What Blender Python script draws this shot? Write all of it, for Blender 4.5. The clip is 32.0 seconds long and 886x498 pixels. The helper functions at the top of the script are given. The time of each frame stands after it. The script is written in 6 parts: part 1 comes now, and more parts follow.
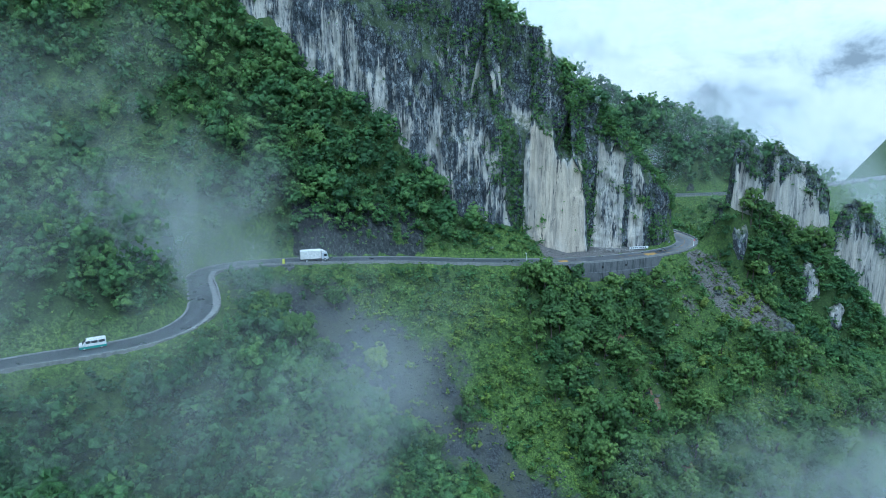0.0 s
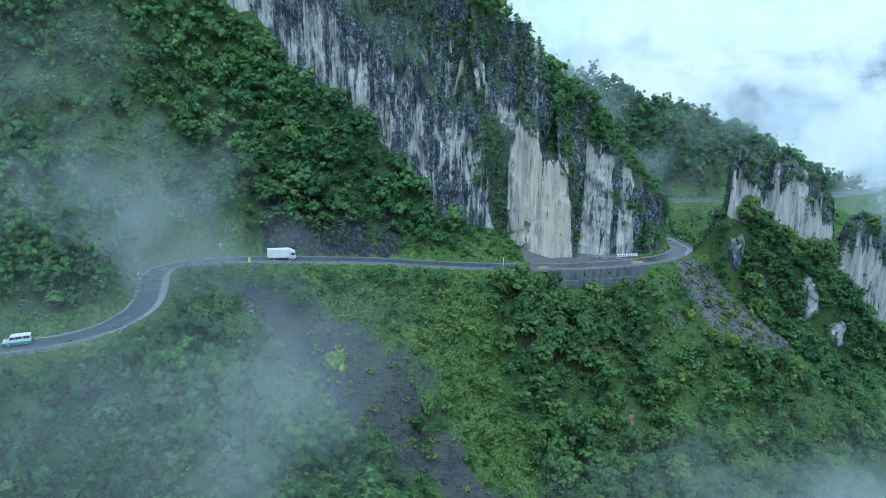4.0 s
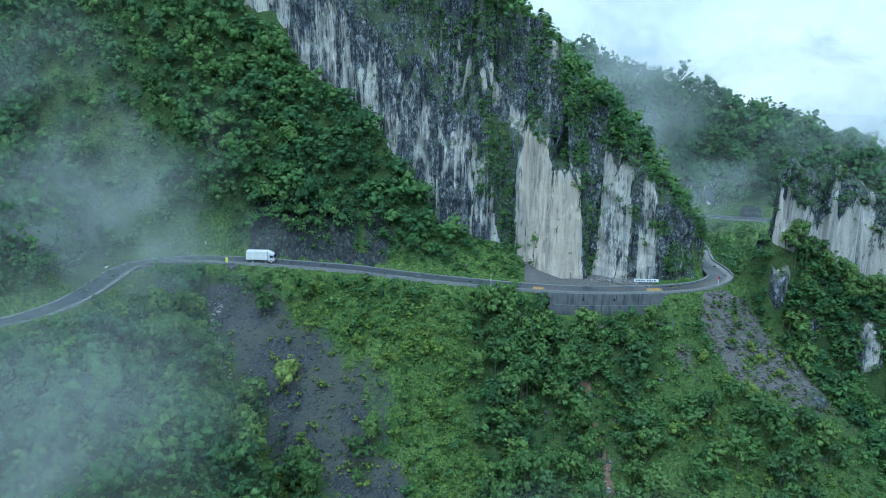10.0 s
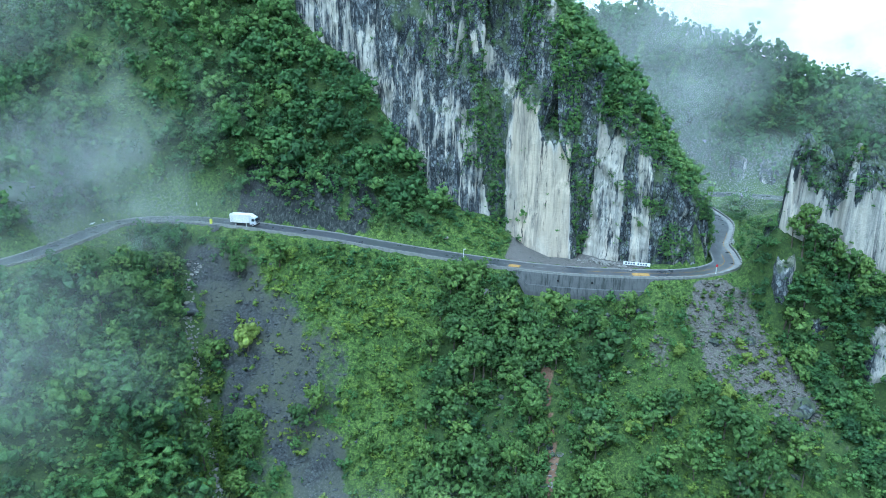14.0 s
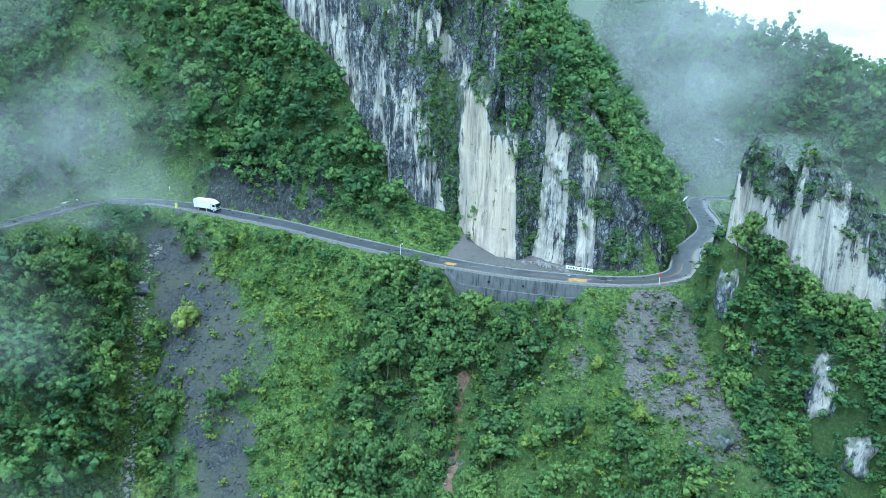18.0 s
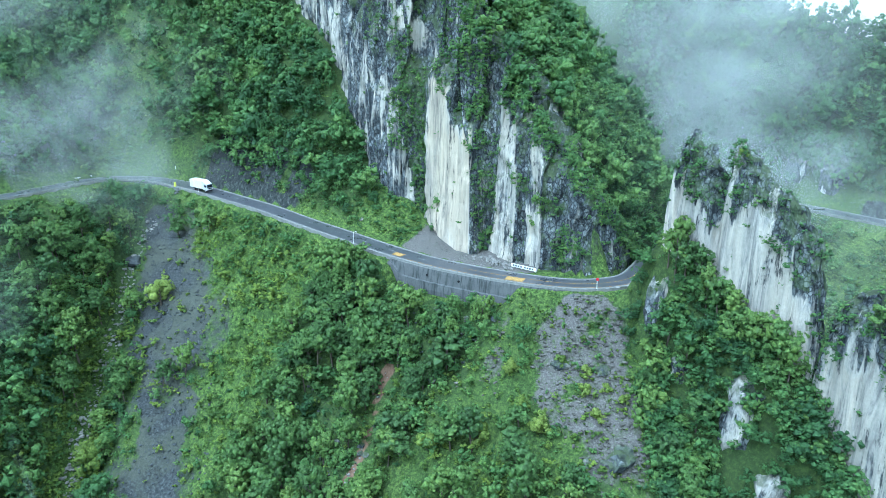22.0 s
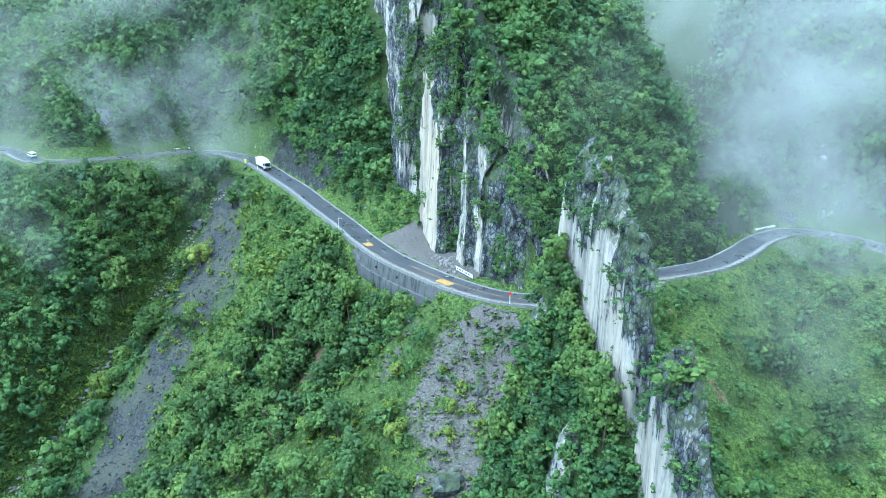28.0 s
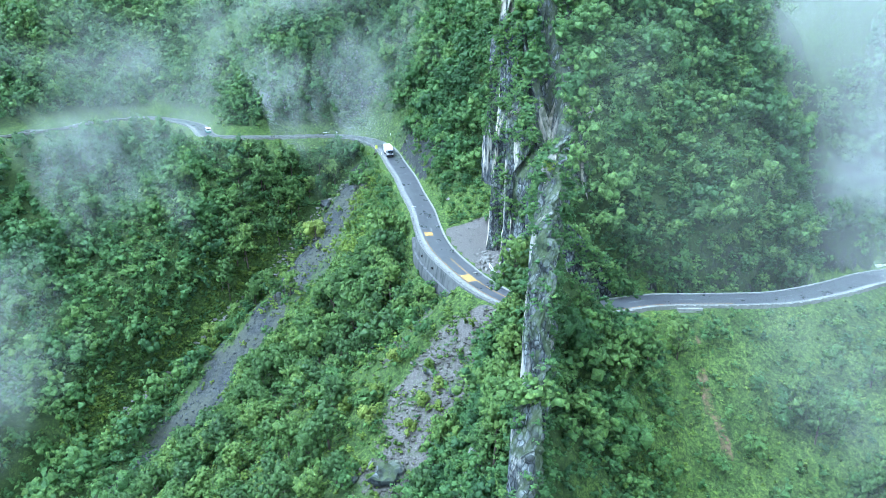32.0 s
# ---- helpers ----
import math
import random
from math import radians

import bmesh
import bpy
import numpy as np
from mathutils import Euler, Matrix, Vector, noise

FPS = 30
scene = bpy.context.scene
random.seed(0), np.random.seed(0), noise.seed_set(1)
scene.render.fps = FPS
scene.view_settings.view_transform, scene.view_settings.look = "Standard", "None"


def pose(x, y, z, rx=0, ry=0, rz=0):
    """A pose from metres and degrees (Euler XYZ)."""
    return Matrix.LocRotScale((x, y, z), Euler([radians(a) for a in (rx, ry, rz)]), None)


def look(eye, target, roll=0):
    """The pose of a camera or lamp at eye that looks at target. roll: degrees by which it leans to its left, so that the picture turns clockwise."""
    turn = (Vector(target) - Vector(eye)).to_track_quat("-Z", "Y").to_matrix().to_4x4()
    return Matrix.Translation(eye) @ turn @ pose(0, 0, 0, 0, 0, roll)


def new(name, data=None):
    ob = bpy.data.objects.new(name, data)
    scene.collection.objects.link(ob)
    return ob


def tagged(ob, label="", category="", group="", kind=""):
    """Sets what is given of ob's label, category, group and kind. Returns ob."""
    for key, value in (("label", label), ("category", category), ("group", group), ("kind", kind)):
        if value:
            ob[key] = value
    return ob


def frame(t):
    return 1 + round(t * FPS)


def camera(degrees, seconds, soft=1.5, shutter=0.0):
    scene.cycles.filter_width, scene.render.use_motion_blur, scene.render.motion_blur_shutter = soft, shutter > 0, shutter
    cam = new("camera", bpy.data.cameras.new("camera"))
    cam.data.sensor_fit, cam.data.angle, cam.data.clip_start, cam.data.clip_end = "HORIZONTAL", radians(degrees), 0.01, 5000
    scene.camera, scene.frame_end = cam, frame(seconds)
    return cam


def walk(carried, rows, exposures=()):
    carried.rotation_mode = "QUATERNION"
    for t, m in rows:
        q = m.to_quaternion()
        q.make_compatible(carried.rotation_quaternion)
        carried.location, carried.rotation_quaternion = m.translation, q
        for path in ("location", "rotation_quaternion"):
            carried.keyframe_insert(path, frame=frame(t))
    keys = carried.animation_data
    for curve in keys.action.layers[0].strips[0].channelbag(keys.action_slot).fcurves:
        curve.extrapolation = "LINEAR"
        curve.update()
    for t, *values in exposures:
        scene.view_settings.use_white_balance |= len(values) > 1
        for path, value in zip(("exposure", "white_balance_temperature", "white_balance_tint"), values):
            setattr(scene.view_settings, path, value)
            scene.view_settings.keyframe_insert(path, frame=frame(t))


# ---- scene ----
import itertools
cam = camera(62.7, 32.0, 0.7)
METRES, EYE, TILT, LEAN, TURN = 330.0, 70.0, -14.0, 0.5, 0.0
ROWS = [
    (0.0, 0.0, 0.0, 0.0, 0.0, 0.0, -0.0),
    (0.5, 0.0041, 0.0015, 0.0004, 0.12, -0.02, -0.16),
    (1.0, 0.0091, 0.0031, 0.0008, 0.36, -0.06, -0.35),
    (1.5, 0.0162, 0.0054, 0.0012, 0.72, -0.08, -0.55),
    (2.0, 0.0236, 0.0076, 0.0017, 1.12, -0.11, -0.76),
    (2.5, 0.0329, 0.0108, 0.0026, 1.61, -0.16, -0.96),
    (3.0, 0.0419, 0.0137, 0.0037, 2.13, -0.23, -1.18),
    (3.5, 0.0524, 0.0176, 0.0048, 2.8, -0.27, -1.38),
    (5.5, 0.0967, 0.0362, 0.01, 6.14, -0.39, -2.32),
    (6.0, 0.1088, 0.0412, 0.0118, 7.15, -0.46, -2.54),
    (6.5, 0.1228, 0.0472, 0.0141, 8.43, -0.57, -2.78),
    (7.0, 0.1358, 0.0529, 0.0154, 9.66, -0.63, -3.03),
    (7.5, 0.1502, 0.0599, 0.016, 11.04, -0.58, -3.32),
    (8.0, 0.1622, 0.0661, 0.017, 12.18, -0.59, -3.6),
    (8.5, 0.176, 0.0734, 0.0178, 13.46, -0.55, -3.91),
    (9.0, 0.1874, 0.0799, 0.0189, 14.56, -0.56, -4.19),
    (9.5, 0.201, 0.0875, 0.0205, 16.0, -0.62, -4.55),
    (10.0, 0.2129, 0.0941, 0.0219, 17.23, -0.79, -4.86),
    (10.5, 0.2266, 0.102, 0.0231, 18.59, -1.61, -5.24),
    (11.0, 0.2389, 0.1092, 0.0251, 19.87, -2.43, -5.55),
    (11.5, 0.2527, 0.1177, 0.0272, 21.34, -3.24, -5.92),
    (12.0, 0.265, 0.1255, 0.0292, 22.62, -3.56, -6.2),
    (12.5, 0.2792, 0.1347, 0.0314, 23.99, -3.79, -6.43),
    (13.0, 0.2918, 0.1432, 0.0333, 25.13, -3.97, -6.61),
    (13.5, 0.3063, 0.1531, 0.0357, 26.43, -4.23, -6.84),
    (14.0, 0.3191, 0.1621, 0.0378, 27.58, -4.44, -7.08),
    (14.5, 0.3338, 0.1727, 0.0404, 28.86, -4.73, -7.34),
    (16.5, 0.387, 0.2136, 0.05, 33.43, -5.61, -8.29),
    (17.0, 0.4003, 0.2248, 0.0525, 34.57, -5.83, -8.53),
    (17.5, 0.4135, 0.2362, 0.055, 35.77, -6.07, -8.78),
    (18.0, 0.4264, 0.2478, 0.0577, 37.09, -6.33, -9.04),
    (18.5, 0.4391, 0.2595, 0.0606, 38.45, -6.66, -9.29),
    (19.0, 0.4515, 0.2714, 0.0632, 39.85, -6.96, -9.52),
    (19.5, 0.4639, 0.284, 0.0664, 41.28, -7.31, -9.69),
    (20.0, 0.4759, 0.2966, 0.0693, 42.72, -7.66, -9.9),
    (20.5, 0.4878, 0.3097, 0.0725, 44.15, -8.01, -10.1),
    (21.0, 0.4993, 0.323, 0.0756, 45.59, -8.37, -10.32),
    (21.5, 0.5106, 0.3367, 0.0787, 47.08, -8.72, -10.52),
    (22.0, 0.5214, 0.3504, 0.082, 48.6, -9.13, -10.73),
    (22.5, 0.532, 0.3646, 0.0851, 50.11, -9.49, -10.9),
    (23.0, 0.5423, 0.379, 0.0885, 51.66, -9.86, -11.14),
    (23.5, 0.5522, 0.3936, 0.0919, 53.25, -10.24, -11.39),
    (24.0, 0.5617, 0.4087, 0.0955, 54.84, -10.56, -11.63),
    (24.5, 0.5707, 0.4238, 0.0991, 56.49, -10.88, -11.86),
    (25.0, 0.5793, 0.4391, 0.1029, 58.21, -11.24, -12.09),
    (25.5, 0.5875, 0.4547, 0.1067, 60.08, -11.63, -12.34),
    (27.5, 0.6148, 0.5192, 0.1221, 68.38, -13.49, -13.35),
    (28.0, 0.62, 0.5358, 0.1259, 70.54, -13.99, -13.54),
    (28.5, 0.6246, 0.5527, 0.1297, 72.73, -14.5, -13.71),
    (29.0, 0.6282, 0.5687, 0.1333, 74.8, -14.99, -13.85),
    (29.5, 0.6318, 0.5869, 0.1375, 77.27, -15.6, -13.97),
    (30.0, 0.6343, 0.6029, 0.141, 79.88, -16.24, -14.06),
    (30.5, 0.6363, 0.6215, 0.1448, 82.83, -16.95, -14.14),
    (31.0, 0.6373, 0.6379, 0.1481, 85.45, -17.58, -14.18),
    (31.5, 0.6375, 0.6565, 0.1517, 88.68, -18.38, -14.22),
    (32.0, 0.637, 0.6729, 0.1549, 91.67, -19.12, -14.21),
]
walk(cam, [(t, pose(0, 0, EYE, TILT, LEAN, TURN) @ pose(METRES * x, METRES * y, METRES * z, 90 + pitch, roll, yaw)) for t, x, y, z, yaw, pitch, roll in ROWS],
     [(0.0, 0.1, 4310, 3), (9.5, 0.05, 4350, 1), (11.0, 0.38, 4370, 0), (13.0, 0.62, 4380, 0), (24.0, 1.15, 4510, 0), (28.0, 1.27, 4520, 2), (32.0, 1.55, 4490, 5)])

# ---- light ----
scene.cycles.transparent_max_bounces = 24
world = bpy.data.worlds.new("overcast_sky")
scene.world = world
world.use_nodes = True
wn, wl = world.node_tree.nodes, world.node_tree.links
wn.clear()
w_out = wn.new("ShaderNodeOutputWorld")
w_bg = wn.new("ShaderNodeBackground")
w_sky = wn.new("ShaderNodeTexSky")
w_sky.sky_type, w_sky.sun_disc, w_sky.sun_elevation, w_sky.sun_rotation = "NISHITA", False, radians(63), radians(185)
w_co = wn.new("ShaderNodeTexCoord")
w_map = wn.new("ShaderNodeMapping")
w_map.inputs["Scale"].default_value = (1.0, 1.0, 2.6)
w_noise = wn.new("ShaderNodeTexNoise")
w_noise.inputs["Scale"].default_value, w_noise.inputs["Detail"].default_value, w_noise.inputs["Roughness"].default_value = 2.6, 7, 0.55
w_ramp = wn.new("ShaderNodeValToRGB")
w_ramp.color_ramp.elements[0].position, w_ramp.color_ramp.elements[0].color = 0.33, (6.0, 5.9, 5.0, 1)
w_ramp.color_ramp.elements[1].position, w_ramp.color_ramp.elements[1].color = 0.62, (8.6, 8.5, 7.3, 1)
w_mix = wn.new("ShaderNodeMix")
w_mix.data_type = "RGBA"
w_mix.inputs["Factor"].default_value = 0.93
wl.new(w_co.outputs["Generated"], w_map.inputs["Vector"])
wl.new(w_map.outputs["Vector"], w_noise.inputs["Vector"])
wl.new(w_noise.outputs["Fac"], w_ramp.inputs["Fac"])
wl.new(w_sky.outputs["Color"], w_mix.inputs["A"])
wl.new(w_ramp.outputs["Color"], w_mix.inputs["B"])
wl.new(w_mix.outputs["Result"], w_bg.inputs["Color"])
w_bg.inputs["Strength"].default_value = 0.14
wl.new(w_bg.outputs["Background"], w_out.inputs["Surface"])

sun_data = bpy.data.lights.new("sun", "SUN")
sun_data.energy, sun_data.angle, sun_data.color = 2.6, radians(50), (1.0, 0.98, 0.94)
sun = new("sun", sun_data)
sun.matrix_world = look((40, 10, 420), (20, 220, 0))


# ---- materials ----
def material(name, build, rough=0.9, bump=None):
    """A node material; build(nodes, links, bsdf, T) wires its colour; T makes and wires a node."""
    mat = bpy.data.materials.new(name)
    mat.use_nodes = True
    nodes, links = mat.node_tree.nodes, mat.node_tree.links
    bsdf = nodes["Principled BSDF"]
    bsdf.inputs["Roughness"].default_value = rough
    bsdf.inputs["Specular IOR Level"].default_value = 0.25

    def T(kind, ins=None, **props):
        n = nodes.new("ShaderNode" + kind)
        for k, v in props.items():
            setattr(n, k, v)
        for k, v in (ins or {}).items():
            if isinstance(v, bpy.types.NodeSocket):
                links.new(v, n.inputs[k])
            else:
                n.inputs[k].default_value = v
        return n

    build(nodes, links, bsdf, T)
    return mat


def coords(T, scale, kind="Object"):
    return T("Mapping", {"Vector": T("TexCoord").outputs[kind], "Scale": scale}).outputs[0]


def ramp(T, fac, stops):
    r = T("ValToRGB", {"Fac": fac})
    while len(r.color_ramp.elements) < len(stops):
        r.color_ramp.elements.new(0.5)
    for e, (p, c) in zip(r.color_ramp.elements, stops):
        e.position, e.color = p, (*c, 1) if len(c) == 3 else c
    return r.outputs["Color"]


def blend(T, fac, a, b, how="MIX"):
    m = T("Mix", data_type="RGBA", blend_type=how)
    for key, v in (("Factor", fac), ("A", a), ("B", b)):
        sock = [s for s in m.inputs if s.name == key and s.enabled and (key == "Factor" or s.type == "RGBA")][0]
        if isinstance(v, bpy.types.NodeSocket):
            m.id_data.links.new(v, sock)
        else:
            sock.default_value = v if not isinstance(v, tuple) or len(v) == 4 else (*v, 1)
    return [s for s in m.outputs if s.enabled][0]


def noise_fac(T, vec, scale, detail=5, rough=0.6, distortion=0.0):
    return T("TexNoise", {"Vector": vec, "Scale": scale, "Detail": detail, "Roughness": rough, "Distortion": distortion}).outputs["Fac"]


def maths(T, op, a, b=0.5, clamp=False):
    n = T("Math", operation=op, use_clamp=clamp)
    for s, v in zip(n.inputs, (a, b)):
        if isinstance(v, bpy.types.NodeSocket):
            n.id_data.links.new(v, s)
        else:
            s.default_value = v
    return n.outputs[0]


def bumped(T, links, bsdf, height, strength, distance):
    b = T("Bump", {"Height": height, "Strength": strength, "Distance": distance})
    links.new(b.outputs["Normal"], bsdf.inputs["Normal"])


def plain(name, color, rough=0.7, metal=0.0, wear=0.12, scale=3.0):
    def build(nodes, links, bsdf, T):
        v = coords(T, (1, 1, 1))
        n = noise_fac(T, v, scale, 6)
        dark = tuple(c * (1 - 2 * wear) for c in color)
        lite = tuple(min(1, c * (1 + wear)) for c in color)
        links.new(ramp(T, n, [(0.3, dark), (0.7, lite)]), bsdf.inputs["Base Color"])
        bsdf.inputs["Metallic"].default_value = metal
        bumped(T, links, bsdf, n, 0.2, 0.02)
    return material(name, build, rough)


def leaf_material(name, dark, mid, lite, per_tree):
    """Foliage: the tree's own tint and each leaf's own tone, the shade between leaf clusters put into the colour, part
    of the light passing through; the leaves of a tuft are lit as one soft mass.
    """
    def build(nodes, links, bsdf, T):
        if per_tree == "object":
            tint = T("ObjectInfo").outputs["Random"]
        else:
            tint = T("Attribute", attribute_name="tint").outputs["Fac"]
        isl = T("NewGeometry").outputs["Random Per Island"]
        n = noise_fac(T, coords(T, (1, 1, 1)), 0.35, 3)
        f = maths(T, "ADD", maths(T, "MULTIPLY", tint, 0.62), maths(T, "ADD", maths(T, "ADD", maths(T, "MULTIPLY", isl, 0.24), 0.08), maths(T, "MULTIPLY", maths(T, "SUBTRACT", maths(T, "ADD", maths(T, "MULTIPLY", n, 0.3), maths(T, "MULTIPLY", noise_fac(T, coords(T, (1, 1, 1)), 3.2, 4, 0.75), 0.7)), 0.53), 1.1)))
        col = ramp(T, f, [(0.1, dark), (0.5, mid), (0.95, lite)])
        # noise puts shaded gaps and lit tops of leaf clusters into the colour
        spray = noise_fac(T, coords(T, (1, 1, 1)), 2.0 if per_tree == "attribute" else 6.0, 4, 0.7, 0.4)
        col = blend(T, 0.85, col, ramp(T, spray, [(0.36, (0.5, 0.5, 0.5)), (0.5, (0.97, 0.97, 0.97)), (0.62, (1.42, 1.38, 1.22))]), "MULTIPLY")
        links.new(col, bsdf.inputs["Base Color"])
        puff = T("VectorTransform", {"Vector": T("Attribute", attribute_name="puff").outputs["Vector"]}, vector_type="NORMAL", convert_from="OBJECT", convert_to="WORLD").outputs[0]
        puff = T("VectorMath", {0: puff}, operation="NORMALIZE").outputs[0]
        puff = T("VectorMath", {0: puff, 1: (0.62, 0.62, 0.62), 2: T("VectorMath", {0: T("NewGeometry").outputs["Normal"], 1: (0.38, 0.38, 0.38)}, operation="MULTIPLY").outputs[0]}, operation="MULTIPLY_ADD").outputs[0]
        puff = T("VectorMath", {0: puff}, operation="NORMALIZE").outputs[0]
        b = T("Bump", {"Height": spray, "Strength": 0.8, "Distance": 0.4 if per_tree == "attribute" else 0.15, "Normal": puff})
        links.new(b.outputs["Normal"], bsdf.inputs["Normal"])
        bsdf.inputs["Specular IOR Level"].default_value = 0.3
        tr = T("BsdfTranslucent", {"Color": blend(T, 0.5, col, (0.10, 0.17, 0.03))})
        mx = T("MixShader", {0: 0.32, 1: bsdf.outputs[0], 2: tr.outputs[0]})
        links.new(mx.outputs[0], nodes["Material Output"].inputs["Surface"])
    return material(name, build, 0.55)


def rock_build(white, tan_amount, streak_scale, even=None, grass=0.85):
    """Weathered limestone: bare pale faces, grey crust, and black runs of algae down the face; "pale" says how bare the rock is."""
    def build(nodes, links, bsdf, T):
        v = coords(T, (1, 1, 1))
        pale = T("Attribute", attribute_name="pale").outputs["Fac"] if even is None else maths(T, "ADD", even, 0.0)
        big = noise_fac(T, coords(T, (0.07, 0.07, 0.035)), 1.0, 4)
        streak = noise_fac(T, coords(T, (streak_scale, streak_scale, 0.034)), 1.0, 9, 0.7, 0.6)
        fine = noise_fac(T, coords(T, (1.3, 1.3, 0.1)), 1.0, 6, 0.7, 0.5)
        grain = noise_fac(T, v, 1.1, 9, 0.72)
        patch = noise_fac(T, coords(T, (0.26, 0.26, 0.075)), 1.0, 8, 0.7, 0.4)
        base = ramp(T, grain, [(0.25, tuple(c * 0.74 for c in white)), (0.62, white)])
        tan = blend(T, maths(T, "MULTIPLY", ramp(T, big, [(0.24, (0, 0, 0)), (0.46, (1, 1, 1))]), maths(T, "MULTIPLY", tan_amount, ramp(T, pale, [(0.7, (0.1, 0.1, 0.1)), (0.95, (1, 1, 1))]))), base, (0.47, 0.41, 0.315))
        lift = maths(T, "MULTIPLY", maths(T, "SUBTRACT", pale, 0.5), 0.3)
        mixd = maths(T, "ADD", maths(T, "ADD", maths(T, "MULTIPLY", streak, 0.5), maths(T, "MULTIPLY", patch, 0.5)), lift)
        f1 = ramp(T, mixd, [(0.485, (1, 1, 1)), (0.54, (0, 0, 0))])
        crust = ramp(T, grain, [(0.3, (0.035, 0.042, 0.048)), (0.65, (0.16, 0.175, 0.188))])
        block = T("TexVoronoi", {"Vector": blend(T, 0.25, coords(T, (1.1, 1.1, 0.75)), T("TexNoise", {"Vector": v, "Scale": 1.2, "Detail": 3}).outputs["Color"], "ADD"), "Scale": 1.0}).outputs["Color"]
        crust = blend(T, 0.85, crust, ramp(T, block, [(0.15, (0.35, 0.36, 0.38)), (0.5, (0.85, 0.86, 0.88)), (0.85, (1.9, 1.88, 1.82))]), "MULTIPLY")
        warped = blend(T, 0.3, coords(T, (1.2, 1.2, 0.8)), T("TexNoise", {"Vector": v, "Scale": 1.5, "Detail": 3}).outputs["Color"], "ADD")
        crack = T("TexVoronoi", {"Vector": warped, "Scale": 1.0}, feature="DISTANCE_TO_EDGE").outputs["Distance"]
        crust = blend(T, ramp(T, pale, [(0.3, (1, 1, 1)), (0.65, (0.25, 0.25, 0.25))]), crust, ramp(T, crack, [(0.0, (0.12, 0.13, 0.14)), (0.07, (0.8, 0.8, 0.8)), (0.2, (1.35, 1.33, 1.28))]), "MULTIPLY")
        col = blend(T, f1, tan, crust)
        runs = noise_fac(T, coords(T, (0.55, 0.55, 0.045)), 1.0, 9, 0.72, 1.6)
        wet = ramp(T, noise_fac(T, coords(T, (0.13, 0.13, 0.06)), 1.0, 4), [(0.38, (0.25, 0.25, 0.25)), (0.6, (1, 1, 1))])
        wet = maths(T, "MULTIPLY", wet, ramp(T, pale, [(0.55, (1, 1, 1)), (0.95, (0.85, 0.85, 0.85))]))
        col = blend(T, wet, col, ramp(T, runs, [(0.37, (0.2, 0.22, 0.26)), (0.46, (0.72, 0.75, 0.8)), (0.52, (1.0, 1.0, 1.0)), (0.6, (1.22, 1.2, 1.18))]), "MULTIPLY")
        drip = maths(T, "ADD", maths(T, "ADD", maths(T, "MULTIPLY", fine, 0.45), maths(T, "MULTIPLY", patch, 0.55)), maths(T, "MULTIPLY", lift, 0.12))
        col = blend(T, ramp(T, drip, [(0.405, (0.92, 0.92, 0.92)), (0.45, (0, 0, 0))]), col, (0.022, 0.027, 0.033))
        broad = noise_fac(T, coords(T, (0.3, 0.3, 0.018)), 1.0, 6, 0.65, 0.8)
        col = blend(T, 0.6, col, ramp(T, broad, [(0.4, (0.55, 0.57, 0.6)), (0.49, (0.92, 0.92, 0.92)), (0.6, (1.12, 1.1, 1.06))]), "MULTIPLY")
        # grass and lichen where the rock is broken and carries soil
        sod = maths(T, "ADD", maths(T, "SUBTRACT", noise_fac(T, coords(T, (0.35, 0.35, 0.3)), 1.0, 7, 0.7), maths(T, "MULTIPLY", pale, 0.5)), 0.0)
        col = blend(T, ramp(T, sod, [(0.41, (0, 0, 0)), (0.48, (grass, grass, grass))]), col, ramp(T, grain, [(0.35, (0.035, 0.06, 0.025)), (0.6, (0.11, 0.15, 0.055))]))
        # moss and lichen on what faces up
        up = T("SeparateXYZ", {0: T("NewGeometry").outputs["Normal"]}).outputs[2]
        moss = maths(T, "MULTIPLY", ramp(T, up, [(0.22, (0, 0, 0)), (0.45, (1, 1, 1))]), ramp(T, noise_fac(T, v, 0.6, 5), [(0.35, (0, 0, 0)), (0.55, (1, 1, 1))]))
        col = blend(T, maths(T, "MULTIPLY", moss, 0.35 + 0.65 * grass), col, (0.06, 0.08, 0.035))
        links.new(col, bsdf.inputs["Base Color"])
        h = maths(T, "ADD", maths(T, "MULTIPLY", grain, 0.8), fine)
        bumped(T, links, bsdf, h, 0.8, 0.5)
    return build


M_CLIFF = material("limestone_cliff", rock_build((0.52, 0.5, 0.44), 0.9, 0.42, None, 0.62), 0.9)
M_FIN = material("limestone_fin", rock_build((0.46, 0.445, 0.405), 0.35, 0.42, None, 0.5), 0.9)
M_STONE = material("grey_stone", rock_build((0.25, 0.245, 0.225), 0.2, 0.9, 0.5), 0.95)


